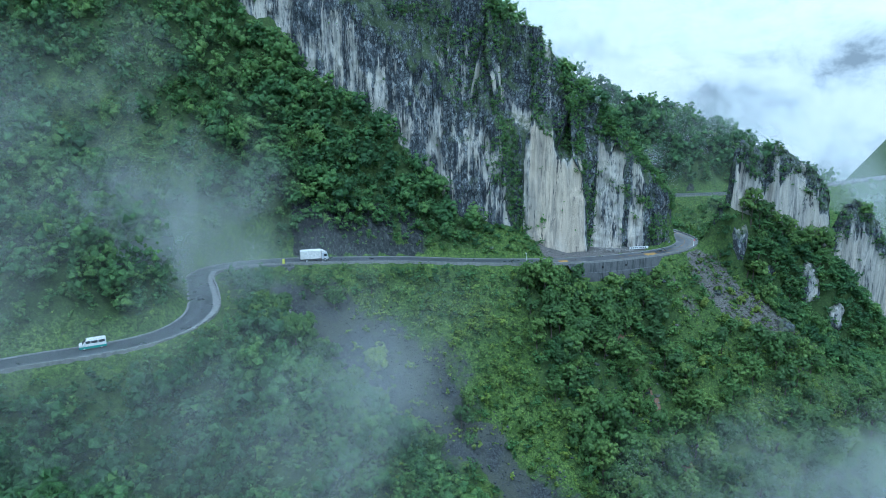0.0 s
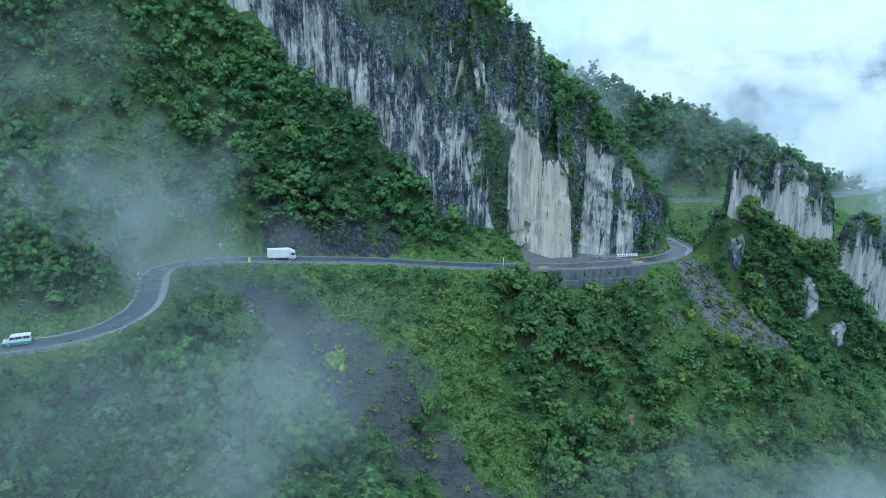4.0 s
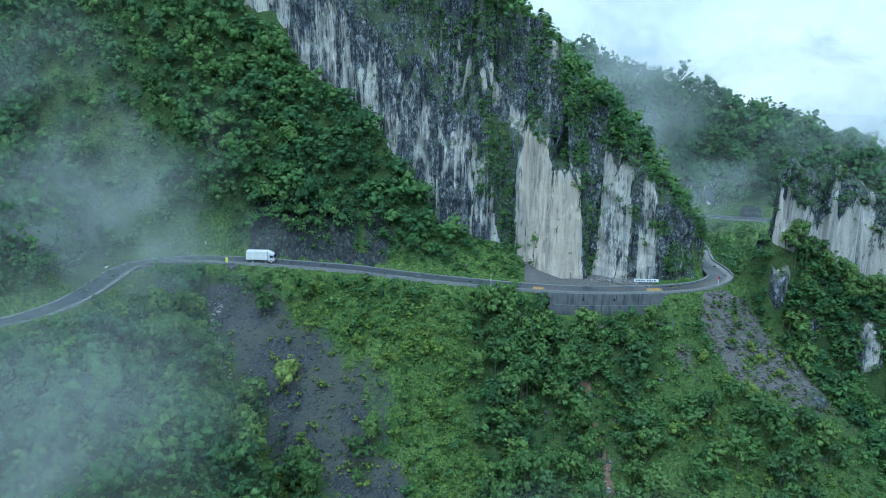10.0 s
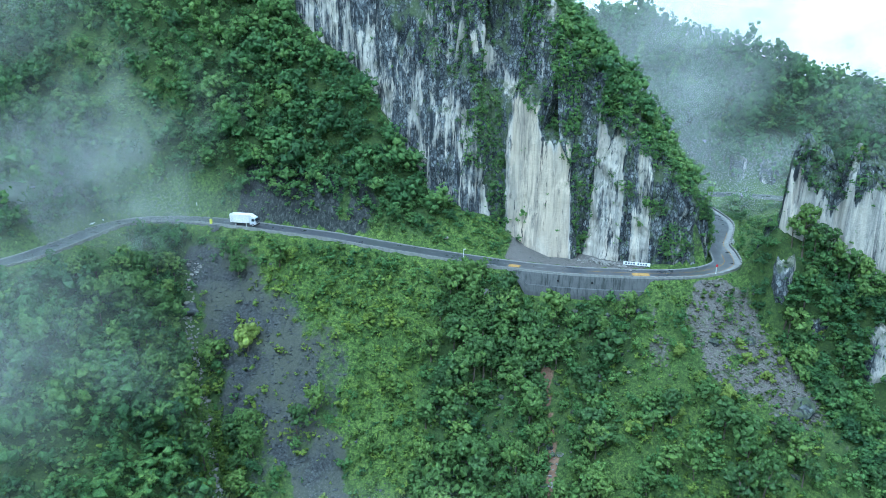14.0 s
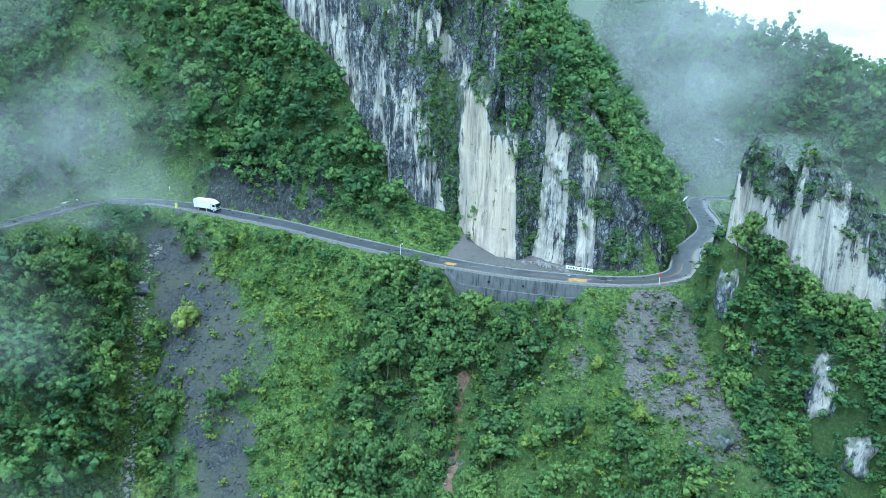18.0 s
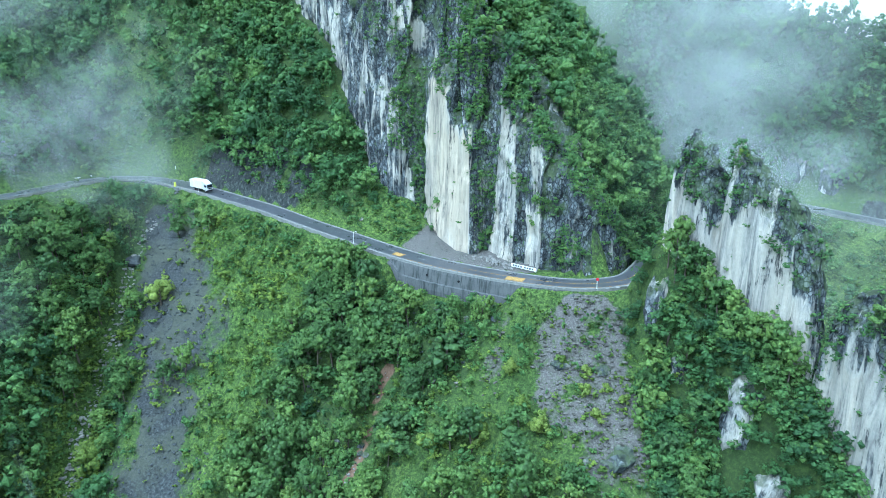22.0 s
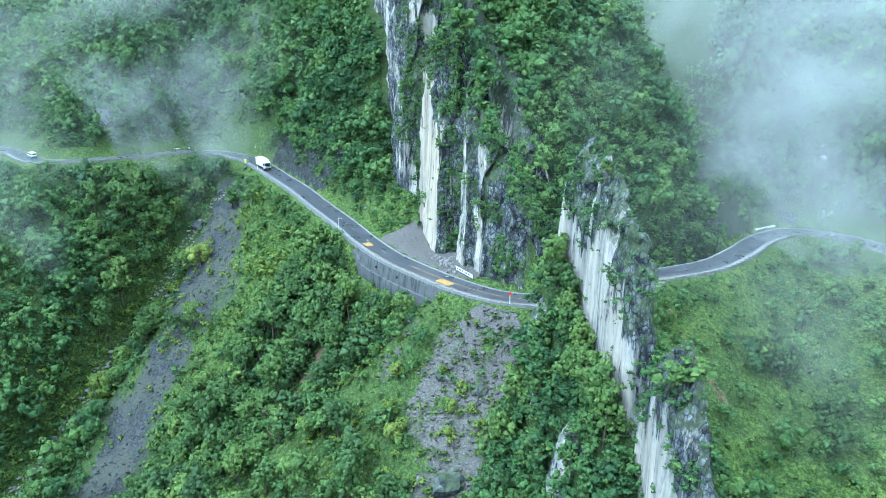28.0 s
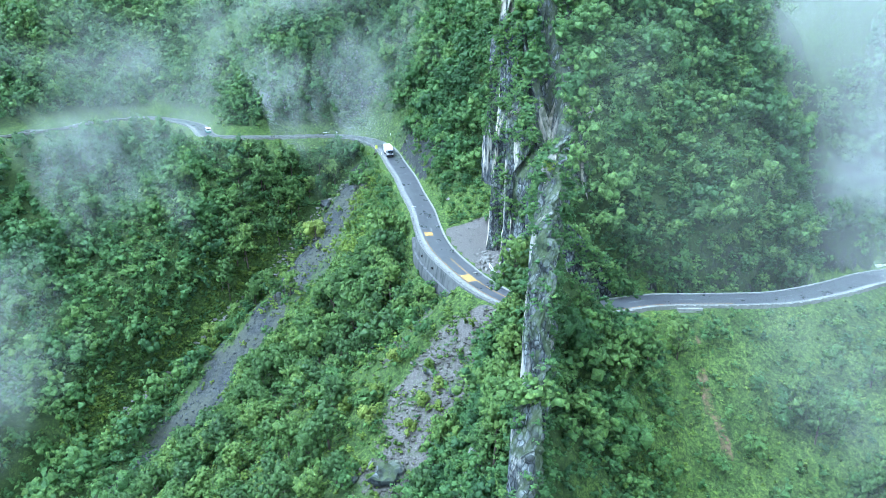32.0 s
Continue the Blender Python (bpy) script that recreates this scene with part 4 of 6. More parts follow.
def conifer_template(seed, kites, size):
    """A narrow evergreen crown: tiers of drooping sprays round a stem, unit radius at the foot, 3.2 high."""
    rng = np.random.default_rng(seed)
    h = rng.uniform(0, 1, kites) ** 1.3
    th = rng.uniform(0, 2 * math.pi, kites)
    tier = 0.75 + 0.25 * np.cos(h * 44)
    rad = (1 - h) * tier * rng.uniform(0.55, 1.0, kites) + 0.04
    p = np.stack([np.cos(th) * rad, np.sin(th) * rad, h * 3.2], 1)
    out = np.stack([np.cos(th), np.sin(th), -0.35 * np.ones(kites)], 1)
    side = np.stack([-np.sin(th), np.cos(th), rng.normal(0, 0.25, kites)], 1)
    s = size * rng.uniform(0.7, 1.3, (kites, 1))
    v = np.stack([p + out * s * 1.2, p + side * s * 0.5, p - out * s * 0.6, p - side * s * 0.5], 1).reshape(-1, 3)
    return v, np.arange(kites * 4).reshape(-1, 4), np.repeat(out + [0, 0, 0.7], 4, 0)


def scatter(template_list, places, radii, rise, tints, rng):
    """Joins transformed copies of the templates into arrays: vertices, faces, tint and facing by vertex."""
    vs, fs, ts, base = [], [], [], 0
    which = rng.integers(len(template_list), size=len(places))
    ang = rng.uniform(0, 2 * math.pi, len(places))
    for k, (tv, tf, tn) in enumerate(template_list):
        idx = np.nonzero(which == k)[0]
        if not len(idx):
            continue
        c, s = np.cos(ang[idx]), np.sin(ang[idx])
        x = tv[None, :, 0] * c[:, None] - tv[None, :, 1] * s[:, None]
        y = tv[None, :, 0] * s[:, None] + tv[None, :, 1] * c[:, None]
        v = np.stack([x * radii[idx, None], y * radii[idx, None], tv[None, :, 2] * (radii[idx] * rise[idx])[:, None]], -1) + places[idx, None, :]
        vs.append(v.reshape(-1, 3))
        fs.append((tf[None] + (np.arange(len(idx)) * len(tv))[:, None, None] + base).reshape(-1, tf.shape[1]))
        nx = tn[None, :, 0] * c[:, None] - tn[None, :, 1] * s[:, None]
        ny = tn[None, :, 0] * s[:, None] + tn[None, :, 1] * c[:, None]
        ts.append(np.stack([np.repeat(tints[idx], len(tv)), nx.ravel(), ny.ravel(), np.tile(tn[:, 2], len(idx))], 1))
        base += len(idx) * len(tv)
    return np.vstack(vs), np.vstack(fs), np.vstack(ts)


def trunk_mesh(name, seed):
    """A tapered, leaning trunk with four limbs, for a crown of unit radius whose base is 0.55 up."""
    rng = np.random.default_rng(seed)
    vs, fs = [], []

    def limb(p0, p1, r0, r1, n=5, seg=4):
        base = sum(len(a) for a in vs)
        t = np.linspace(0, 1, seg + 1)
        mid = np.outer(1 - t, p0) + np.outer(t, p1) + np.outer(np.sin(t * math.pi), rng.normal(0, 0.05, 3))
        ring = np.arange(n) * 2 * math.pi / n
        r = r0 + (r1 - r0) * t
        v = mid[:, None, :] + r[:, None, None] * np.stack([np.cos(ring), np.sin(ring), 0 * ring], 1)[None]
        vs.append(v.reshape(-1, 3))
        for i in range(seg):
            for j in range(n):
                fs.append((base + i * n + j, base + i * n + (j + 1) % n, base + (i + 1) * n + (j + 1) % n, base + (i + 1) * n + j))
    top = np.array([rng.normal(0, 0.12), rng.normal(0, 0.12), 1.25])
    limb(np.array([0, 0, -1.5]), top, 0.085, 0.03, 6, 5)
    for k in range(4):
        a = k * 1.6 + rng.uniform(0, 1)
        z0 = rng.uniform(0.45, 0.9)
        limb(np.array([0, 0, z0]) + top * [z0, z0, 0] * 0.7, np.array([math.cos(a) * 0.6, math.sin(a) * 0.6, z0 + rng.uniform(0.3, 0.6)]), 0.035, 0.012, 4, 3)
    return mesh_of(name, np.vstack(vs), np.array(fs), M_BARK, True)


rng = np.random.default_rng(5)
GAP = 2.6
ax, ay = np.meshgrid(np.arange(-165, 235, GAP), np.arange(30, 395, GAP), indexing="ij")
ax = (ax + rng.uniform(-0.5, 0.5, ax.shape) * GAP * 0.95).ravel()
ay = (ay + rng.uniform(-0.5, 0.5, ay.shape) * GAP * 0.95).ravel()
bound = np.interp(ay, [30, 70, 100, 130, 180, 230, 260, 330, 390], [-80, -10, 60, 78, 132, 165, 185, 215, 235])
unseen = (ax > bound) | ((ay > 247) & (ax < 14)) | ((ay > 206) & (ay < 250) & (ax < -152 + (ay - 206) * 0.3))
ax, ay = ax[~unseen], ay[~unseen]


def tilt_of(x, y):
    """The ground's slope in x and y."""
    return (height(x + 1.2, y) - height(x - 1.2, y)) / 2.4, (height(x, y + 1.2) - height(x, y - 1.2)) / 2.4


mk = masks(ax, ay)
hx, hy = tilt_of(ax, ay)
steep = np.sqrt(1 + np.minimum(hx ** 2 + hy ** 2, 3.5))
clear = np.clip(mk["scree"] + step(3.4, 2.4, line_distance(ax, ay, STREAM)[0]) * (ax > -44) + mk["soil"] + mk["gravel"] + mk["herb"] * 0.94 + mk["talus"] * 0.95, 0, 1)
density = (1 - clear) * np.clip(1.0 + fbm(ax / 18, ay / 18, 6.0, 3) * 0.8, 0.4, 1) * np.minimum(0.56 * steep, 1)
density = density * np.where((ax < -70) & (ay < 130), 0.85, 1) * np.where((ay > 330) & (mk["d"] < 0), 1.6, np.where(ax > 130, 0.75, 1))
density = np.where(mk["spur"], 0.95 * ~((ax < 101) & (ay > 230)), density)
density = np.where((mk["d"] < 0) & (ay < 240) & (mk["herb"] < 0.5), np.minimum(density * 1.35, 1), density)
density = np.where((mk["d"] < -6) & (ay > 245) & (ay < 318) & (ax > 10) & (ax < 84), 1.0, density)
density = np.where((np.abs(mk["d"]) < 6.3) | (mk["d"] > 0) & (mk["d"] < 11) & (ax < -44) & (ay > 110) & (ay < 175), 0, density)
for ox, oy in ((121, 228), (98.6, 229), (108, 227), (129, 225)):
    density = np.where((np.abs(ax - ox - (oy - ay) * 0.25) < 2.3) & (ay < oy + 3) & (ay > oy - 3), 0, density)
density = np.where((ax < 86) & (ay > np.where(ax < 27, foot_line(ax) - 0.8, 232)) & (ay < np.where(ax > 70, 244, np.where(ax > 24, 245, 248))), 0, density)
density = np.where((ax > 84) & (ax < 101) & (ay > 230) & (ay < 252) & (mk["d"] > 0), 0, density)
keep = rng.uniform(size=ax.shape) < density
keep &= ~((ay > 234.6 + fin_line(ax)) & (ay < 240.6 + fin_line(ax)) & (ax > 90))
tx, ty, td, hx, hy, steep = (a[keep] for a in (ax, ay, mk["d"], hx, hy, steep))
size = 1.45 + 2.1 * rng.uniform(size=tx.shape) ** 2.0 + np.clip(fbm(tx / 16, ty / 16, 9.0, 2), -0.5, 0.5) * 1.3
size = np.clip(size, 1.4, 3.9) * np.where(np.abs(td) < 10, 0.75, 1) * np.where(td < 0, np.where((ty > 244) & (ty < 330), 1.22, np.where(ty >= 330, 1.5, 1.3)), np.where((tx < -62) | (ty < 150), 1.22, 1.08)) * np.where((td > 8) & (tx > 30 + (196 - ty) * 0.35) & (tx < 50 + (201 - ty) * 0.5) & (ty > 165), 1.22, 1) * np.where((td > 0) & (tx > 70) & (tx < 93 + (236 - ty) * 1.1) & (ty > 208), 0.68, 1)
out = np.minimum(0.42 * size, 1.4) * (1 - 1 / steep)
tz = height(tx, ty) + np.clip(steep - 1, 0, 1.2) * size * 0.26
tz = tz - 0.55 * size * mk["spur"][keep]
tx, ty = tx - hx / steep * out, ty - hy / steep * out
# behind the cliff the brightness of thin haze is put into the leaf tint
tint = np.clip(0.43 + fbm(tx / 25, ty / 25, 12.0, 3) * 0.8 + rng.normal(0, 0.26, tx.shape) + 0.16 * (td > 0) * (tx > 0) + 0.36 * (td < 0) * (ty > 244) * (ty < 330) + 0.14 * (td < 0) * (ty < 242), 0, 1)

# the trees on the slope under the road, each one a thing of its own
near = (td > 6) & (ty > 150) & (ty < 236) & (tx > -45) & (tx < 132)
order = np.nonzero(near)[0]
order = order[np.argsort(-size[order])][:300]
TREES = []
for k in range(7):
    root = new("tree", None)
    cv, cf, cn = crown_template(100 + k, 1500, 0.07, (0.72, 0.85, 0.65, 0.8, 0.95, 0.7, 0.78)[k], 17, False)
    part("trunk", trunk_mesh("trunk", 40 + k), root)
    part("crown", mesh_of("crown", cv + [0, 0, 0.42], cf, M_LEAF, False, {"tint": np.column_stack([cn[:, 0] * 0, cn])}), root)
    tagged(root, ("dense dark green broadleaf tree on the slope", "tall broadleaf tree with a rounded green crown", "spreading broadleaf tree on the steep hillside", "leafy green tree below the road",
                  "upright broadleaf tree with layered crown", "wide low tree with mid-green leaves", "bushy broadleaf tree on the hillside")[k], "tree", "trees below the road")
    TREES.append(root)
for n, i in enumerate(order):
    s = size[i]
    m = Matrix.LocRotScale((tx[i], ty[i], tz[i] - 0.2), Euler((rng.uniform(-0.1, 0.1), rng.uniform(-0.1, 0.1), rng.uniform(0, 6.28))), (s, s, s * rng.uniform(0.95, 1.35)))
    if n < len(TREES):
        TREES[n].matrix_basis = m
    else:
        ob = TREES[n % len(TREES)].copy()
        scene.collection.objects.link(ob)
        ob.matrix_basis = m
        for child in TREES[n % len(TREES)].children:
            c2 = child.copy()
            scene.collection.objects.link(c2)
            c2.parent = ob
rest = np.ones(len(tx), bool)
rest[order] = False


def stuff(name, templates, sel, lift, rise, mat, label, category, sx=None):
    places = np.column_stack([tx[sel], ty[sel], tz[sel] + lift * size[sel]])
    v, f, t = scatter(templates, places, size[sel] if sx is None else size[sel] * sx, rng.uniform(*rise, sel.sum()), tint[sel], rng)
    return tagged(new(name, mesh_of(name, v, f, mat, False, {"tint": t})), label, category, kind="stuff")


WOOD = [crown_template(200 + k, 330, 0.09, (0.75, 0.85, 0.68, 0.8, 0.9)[k % 5], 9, False, 0.74) for k in range(10)]
FARWOOD = [crown_template(260 + k, 132, 0.1, (0.75, 0.85, 0.68, 0.9)[k % 4], 4, False, 0.8) for k in range(8)]
BIG = [crown_template(230 + k, 512, 0.05, (0.75, 0.85, 0.68, 0.9)[k % 4], 12, False, 0.78) for k in range(6)]
far_wood = rest & ((ty > 330) | ((ty > 244) & (td < 0)))
needle = far_wood & (rng.uniform(size=len(tx)) < 0.07)
west = (tx < -62) | (ty < 150)
stuff("woods", WOOD, rest & ~far_wood & ~west, 0.15, (0.95, 1.3), M_LEAVES, "dense green broadleaf woods covering the mountainside", "woods")
stuff("west_woods", FARWOOD, rest & ~far_wood & west, 0.15, (0.95, 1.3), M_LEAVES, "dense green woods on the western slope of the valley", "woods")
stuff("ridge_woods", BIG, far_wood & ~needle & (ty < 330), 0.15, (0.95, 1.4), M_LEAVES, "dense tall woods on the back of the cliff", "woods")
stuff("back_woods", FARWOOD, far_wood & ~needle & (ty >= 330), 0.15, (0.95, 1.4), M_LEAVES, "misty green woods on the far slope", "woods")
stuff("conifers", [conifer_template(300 + k, 100, 0.32) for k in range(3)], needle, 0.0, (0.75, 0.95), M_LEAVES, "dark slender conifers on the ridge", "woods", 0.85)


# the woods of the valley floor, under the way of flight
vr = np.random.default_rng(15)
vx, vy = np.meshgrid(np.arange(-100, 330, 5.2), np.arange(-60, 330, 5.2), indexing="ij")
vx, vy = (vx + vr.uniform(-2.4, 2.4, vx.shape)).ravel(), (vy + vr.uniform(-2.4, 2.4, vy.shape)).ravel()
in_valley = (vx > np.interp(vy, [-60, 30, 70, 100, 130, 180, 230, 260, 330], [-100, -80, -10, 60, 78, 132, 165, 185, 215])) & (vr.uniform(size=vx.shape) < 0.85)
in_valley &= road_near(vx, vy)[0].ravel() > 8
vx, vy = vx[in_valley], vy[in_valley]
CHEAP = [crown_template(280 + k, 28, 0.3, 0.8, 2, False, 0.8) for k in range(6)]
v, f, t = scatter(CHEAP, np.column_stack([vx, vy, height(vx, vy)]), vr.uniform(2.2, 4.2, len(vx)), vr.uniform(0.9, 1.3, len(vx)), np.clip(0.45 + fbm(vx / 25, vy / 25, 12.0, 3) * 0.8 + vr.normal(0, 0.2, len(vx)), 0, 1), vr)
tagged(new("valley_woods", mesh_of("valley_woods", v, f, M_LEAVES, False, {"tint": t})), "green woods covering the deep valley floor", "woods", kind="stuff")


# ---- undergrowth: low shrubs and herbs between the trees ----
def low_cover(name, gap, box, want, radius, mat, label, seed, templates, tint_base):
    r = np.random.default_rng(seed)
    x, y = np.meshgrid(np.arange(box[0], box[2], gap), np.arange(box[1], box[3], gap), indexing="ij")
    x = (x + r.uniform(-0.5, 0.5, x.shape) * gap).ravel()
    y = (y + r.uniform(-0.5, 0.5, y.shape) * gap).ravel()
    m = masks(x, y)
    ok = r.uniform(size=x.shape) < want(m, x, y)
    ok &= np.abs(m["d"]) > 4.9
    ok &= ~((x < 86) & (y > foot_line(x) - 0.5) & (y < np.where(x > 70, 244, 249)))
    x, y = x[ok], y[ok]
    z = height(x, y)
    rad = radius[0] + (radius[1] - radius[0]) * r.uniform(size=x.shape) ** 2
    t = np.clip(tint_base + fbm(x / 9, y / 9, 4.0, 3) * 1.3 + r.normal(0, 0.2, x.shape), 0, 1)
    hx, hy = tilt_of(x, y)
    st = np.sqrt(1 + np.minimum(hx ** 2 + hy ** 2, 3.5))
    z = z + np.clip(st - 1, 0, 1.2) * rad * 0.5
    v, f, tt = scatter(templates, np.column_stack([x - hx / st * rad * 0.3, y - hy / st * rad * 0.3, z - 0.1 * rad]), rad, r.uniform(0.7, 1.2, len(x)), t, r)
    return tagged(new(name, mesh_of(name, v, f, mat, False, {"tint": tt})), label, "undergrowth", kind="stuff")


BUSH = [crown_template(400 + k, 66, 0.17, 0.6, 3, False, 0.76) for k in range(6)]
SPRIG = [crown_template(430 + k, 44, 0.17, 0.65, 2, False, 0.76) for k in range(8)]
TUFT = [crown_template(450 + k, 26, 0.3, 0.5, 1, False) for k in range(6)]


def bare(m):
    return np.clip(m["scree"] * 1.05 + m["stream"] + m["soil"] * 1.2 + m["gravel"] * 1.3, 0, 1)


low_cover("shrubs", 2.5, (-100, 125, 160, 332), lambda m, x, y: (x < 60 + (y - 120) * 0.9) * ((y < 248) | (x > 14)) * (1 - bare(m)) * np.where((y > 246) & (m["d"] < -12), 0.5, np.where(m["herb"] > 0.5, 0.46, 0.85)) + m["talus"] * 0.3 + m["scree"] * 0.03, (0.8, 1.8), M_LEAVES,
          "leafy green shrubs between the trees on the slope", 21, BUSH, 0.55)
low_cover("herbs", 1.35, (-60, 104, 112, 238), lambda m, x, y: (1 - bare(m)) * np.where(m["herb"] > 0.4, 0.34 + 0.45 * step(-0.1, 0.15, fbm(x / 6, y / 6, 61.0, 3)), 0.3) + m["talus"] * (0.45 + 0.5 * (fbm(x / 5, y / 5, 66.0, 3) > 0.02)) + m["scree"] * 0.6 * (fbm((x + y) / 11, (x - y) / 4, 19.0, 3) > 0.1), (0.4, 1.45), M_HERB,
          "fresh green herbs and ferns on the steep bank", 22, TUFT, 0.5)
low_cover("meadow_grass", 1.75, (62, 248, 150, 336), lambda m, x, y: (m["d"] > 4.9) * np.where(m["herb"] > 0.4, 0.9, 0.3), (0.55, 1.2), M_HERB, "lush pale green grass and weeds below the road", 23, TUFT, 0.62)
low_cover("west_meadow", 2.2, (-160, 130, -62, 212), lambda m, x, y: np.where(m["herb"] > 0.4, 0.8, 0.1), (0.6, 1.2), M_HERB, "pale green grass on the high clearing", 24, TUFT, 0.62)


low_cover("ridge_cover", 1.7, (14, 246, 84, 318), lambda m, x, y: 0.8 * (m["d"] < -6) * (y > 247), (1.0, 2.3), M_LEAVES, "bushes filling the wooded back of the cliff", 37, BUSH, 0.62)
low_cover("bank_scrub", 1.1, (40, 256, 84, 322), lambda m, x, y: 0.85 * (m["d"] < -5.4) * (m["d"] > -15), (0.7, 1.7), M_LEAVES, "dark bushes hanging over the rock bank of the far road", 25, BUSH, 0.35)
low_cover("bank_face_scrub", 0.62, (40, 256, 84, 322), lambda m, x, y: 0.7 * (m["d"] < -4.9) * (m["d"] > -7.5), (0.45, 1.2), M_LEAVES, "creepers and bushes covering the rock bank of the far road", 29, BUSH, 0.4)
low_cover("meadow_bushes", 2.3, (-135, 140, -42, 228), lambda m, x, y: 0.75 * (m["d"] < -6) * (1 - m["rock"]), (0.8, 2.3), M_LEAVES, "rounded green bushes on the clearing above the road", 33, BUSH, 0.55)
low_cover("cut_scrub", 1.5, (-50, 206, 32, 236), lambda m, x, y: np.where(x < -8, 0.22, 0.62) * (m["d"] < -5.2) * (m["d"] > -19), (0.6, 1.7), M_LEAVES, "bushes on the rock cut above the road", 26, BUSH, 0.5)
low_cover("west_cover", 2.1, (-84, 78, 46, 150), lambda m, x, y: 0.9 * (1 - bare(m)) * (m["d"] > 6), (1.0, 2.3), M_LEAVES, "green bushes filling the gaps of the western woods", 44, BUSH, 0.5)
low_cover("verge_bushes", 2.0, (-44, 184, 40, 218), lambda m, x, y: 0.75 * (m["d"] > 5.5) * (m["d"] < 13 + fbm(x / 9, y / 9, 83.0, 2) * 14) * (1 - 0.85 * m["scree"]), (0.8, 2.3), M_LEAVES, "thick green bushes below the guard wall", 39, BUSH, 0.6)
low_cover("slope_bushes", 2.2, (-24, 158, 44, 208), lambda m, x, y: np.where(fbm(x / 7, y / 7, 71.0, 3) > 0.0, 0.85, 0.3) * (m["herb"] > 0.4) * (1 - 0.8 * m["scree"]), (0.6, 2.5), M_HERB, "yellow-green bushes dotted over the herb slope", 40, BUSH, 0.55)
low_cover("gully_bushes", 1.5, (-44, 118, 60, 188), lambda m, x, y: 0.92 * (line_distance(x, y, STREAM)[0] > 1.8) * (line_distance(x, y, STREAM)[0] < 8.5 + fbm(x / 9, y / 9, 3.0, 2) * 5) * (1 - m["scree"]) * (fbm(x / 8, y / 8, 23.0, 2) > -0.2) * (x > -26 - (y - 165) * 0.6), (0.6, 2.2), M_HERB, "bright green bushes along the stream bed and the scree", 35, BUSH, 0.72)
low_cover("bank_bushes", 1.15, (-40, 118, 44, 176), lambda m, x, y: 0.85 * (line_distance(x, y, STREAM)[0] > 1.7) * (line_distance(x, y, STREAM)[0] < 11) * (line_distance(x, y, SCREE)[0] > 12.5) * (1 - m["scree"]), (0.7, 1.9), M_HERB, "thick green bushes on the western bank of the stream bed", 46, BUSH, 0.66)
low_cover("light_bushes", 2.9, (-26, 165, 112, 232), lambda m, x, y: (0.6 + 0.25 * (m["talus"] > 0.3)) * (1 - bare(m) * 0.35) * (1 - 0.8 * m["spur"]) * (m["d"] > 7), (0.8, 1.9), M_HERB, "bright yellow-green bushes scattered on the slope", 27, BUSH, 0.75)
low_cover("spur_bushes", 1.1, (94, 200, 150, 240), lambda m, x, y: 0.75 * m["spur"] * (m["d"] > 6) * (1 - 1.0 * ((np.abs(x - 121 - (228 - y) * 0.25) < 2.6) & (y > 225) & (y < 231) | (np.abs(x - 129) < 2.6) & (y > 222) & (y < 228) | (np.abs(x - 98.6) < 2.6) & (y > 226))), (1.1, 2.7), M_LEAVES, "dense trees filling the wooded spur under the fin", 30, WOOD, 0.45)
low_cover("fin_back_bushes", 1.7, (92, 239, 160, 262), lambda m, x, y: 0.8 * (m["d"] > 6) * (y > 240 + fin_line(x)), (0.9, 2.2), M_LEAVES, "dense bushes on the back of the rock fin", 28, BUSH, 0.5)


# scrub rooted on the cliff's ledges and crest
def on_face(X, Y, Z, weight, count, seed):
    r = np.random.default_rng(seed)
    w = weight.ravel() / weight.sum()
    i = r.choice(w.size, size=count, p=w)
    return X.ravel()[i] + r.normal(0, 0.2, count), Y.ravel()[i] + r.normal(0, 0.15, count), Z.ravel()[i] + r.uniform(-0.3, 0.3, count), r


fq, fx, fz = q[:, None] + 0 * CZ, cx[:, None] + 0 * CZ, CZ
over = fz - slab_top(fx)
wgt = np.where(over > 0, 0.4 + np.clip(fbm(fq / 7, fz / 10, 2.0, 3) * 2.6, -0.39, 0.9), 0.006 + 0.05 * (fbm(fq / 3, fz / 6, 5.0, 3) > 0.28))
wgt = np.maximum(wgt, 1.3 * (np.abs(fx - 23.4 + (fz - 30) * 0.1) < 2.5) * (fz > 15))
wgt = np.maximum(wgt, 1.2 * (np.abs(fx - 20.5 + (fz - 30) * 0.24) < 4) * (fz > 32) * (fz < 84) * (fbm(fq / 5, fz / 6, 45.0, 3) > -0.12))
wgt = np.maximum(wgt, 0.8 * (fx > 46.6) * (fx < 49.2) * (fz < 40))
wgt = np.maximum(wgt, 0.8 * (np.abs(fz - 33 + (fx - 55) * 0.55) < 1.6) * (fx > 54) * (fx < 70))
wgt = np.maximum(wgt, 1.0 * (np.hypot((fx - 72) / 3.5, (fz - 17) / 5) < 1))
wgt = np.maximum(wgt, 1.0 * (CZ > (z_top - 5)[:, None]) * (fx > 15))
wgt = wgt * np.where((fx > 36) & (over > 3), 1.7, 1)
wgt = np.where((fx < -20) & (over < 10), 0.01, wgt) * np.where(fx < -75, 0.2, 1)
sx, sy, sz, r2 = on_face(CX, CY, CZ, np.maximum(wgt * (1 - 0.95 * (np.exp(-((fx - 18.5 - (69 - fz) * 0.42) / 2.2) ** 2) > 0.4) * (fz > 48) * (fz < 72)), 0), 6000, 77)
rad = 0.42 + 1.1 * r2.uniform(size=len(sx)) ** 2.4 + 0.5 * (sx > 36) * (sz > slab_top(sx) + 3) + 0.9 * (sz > np.interp(sx, cx[:280], z_top[:280]) - 6)
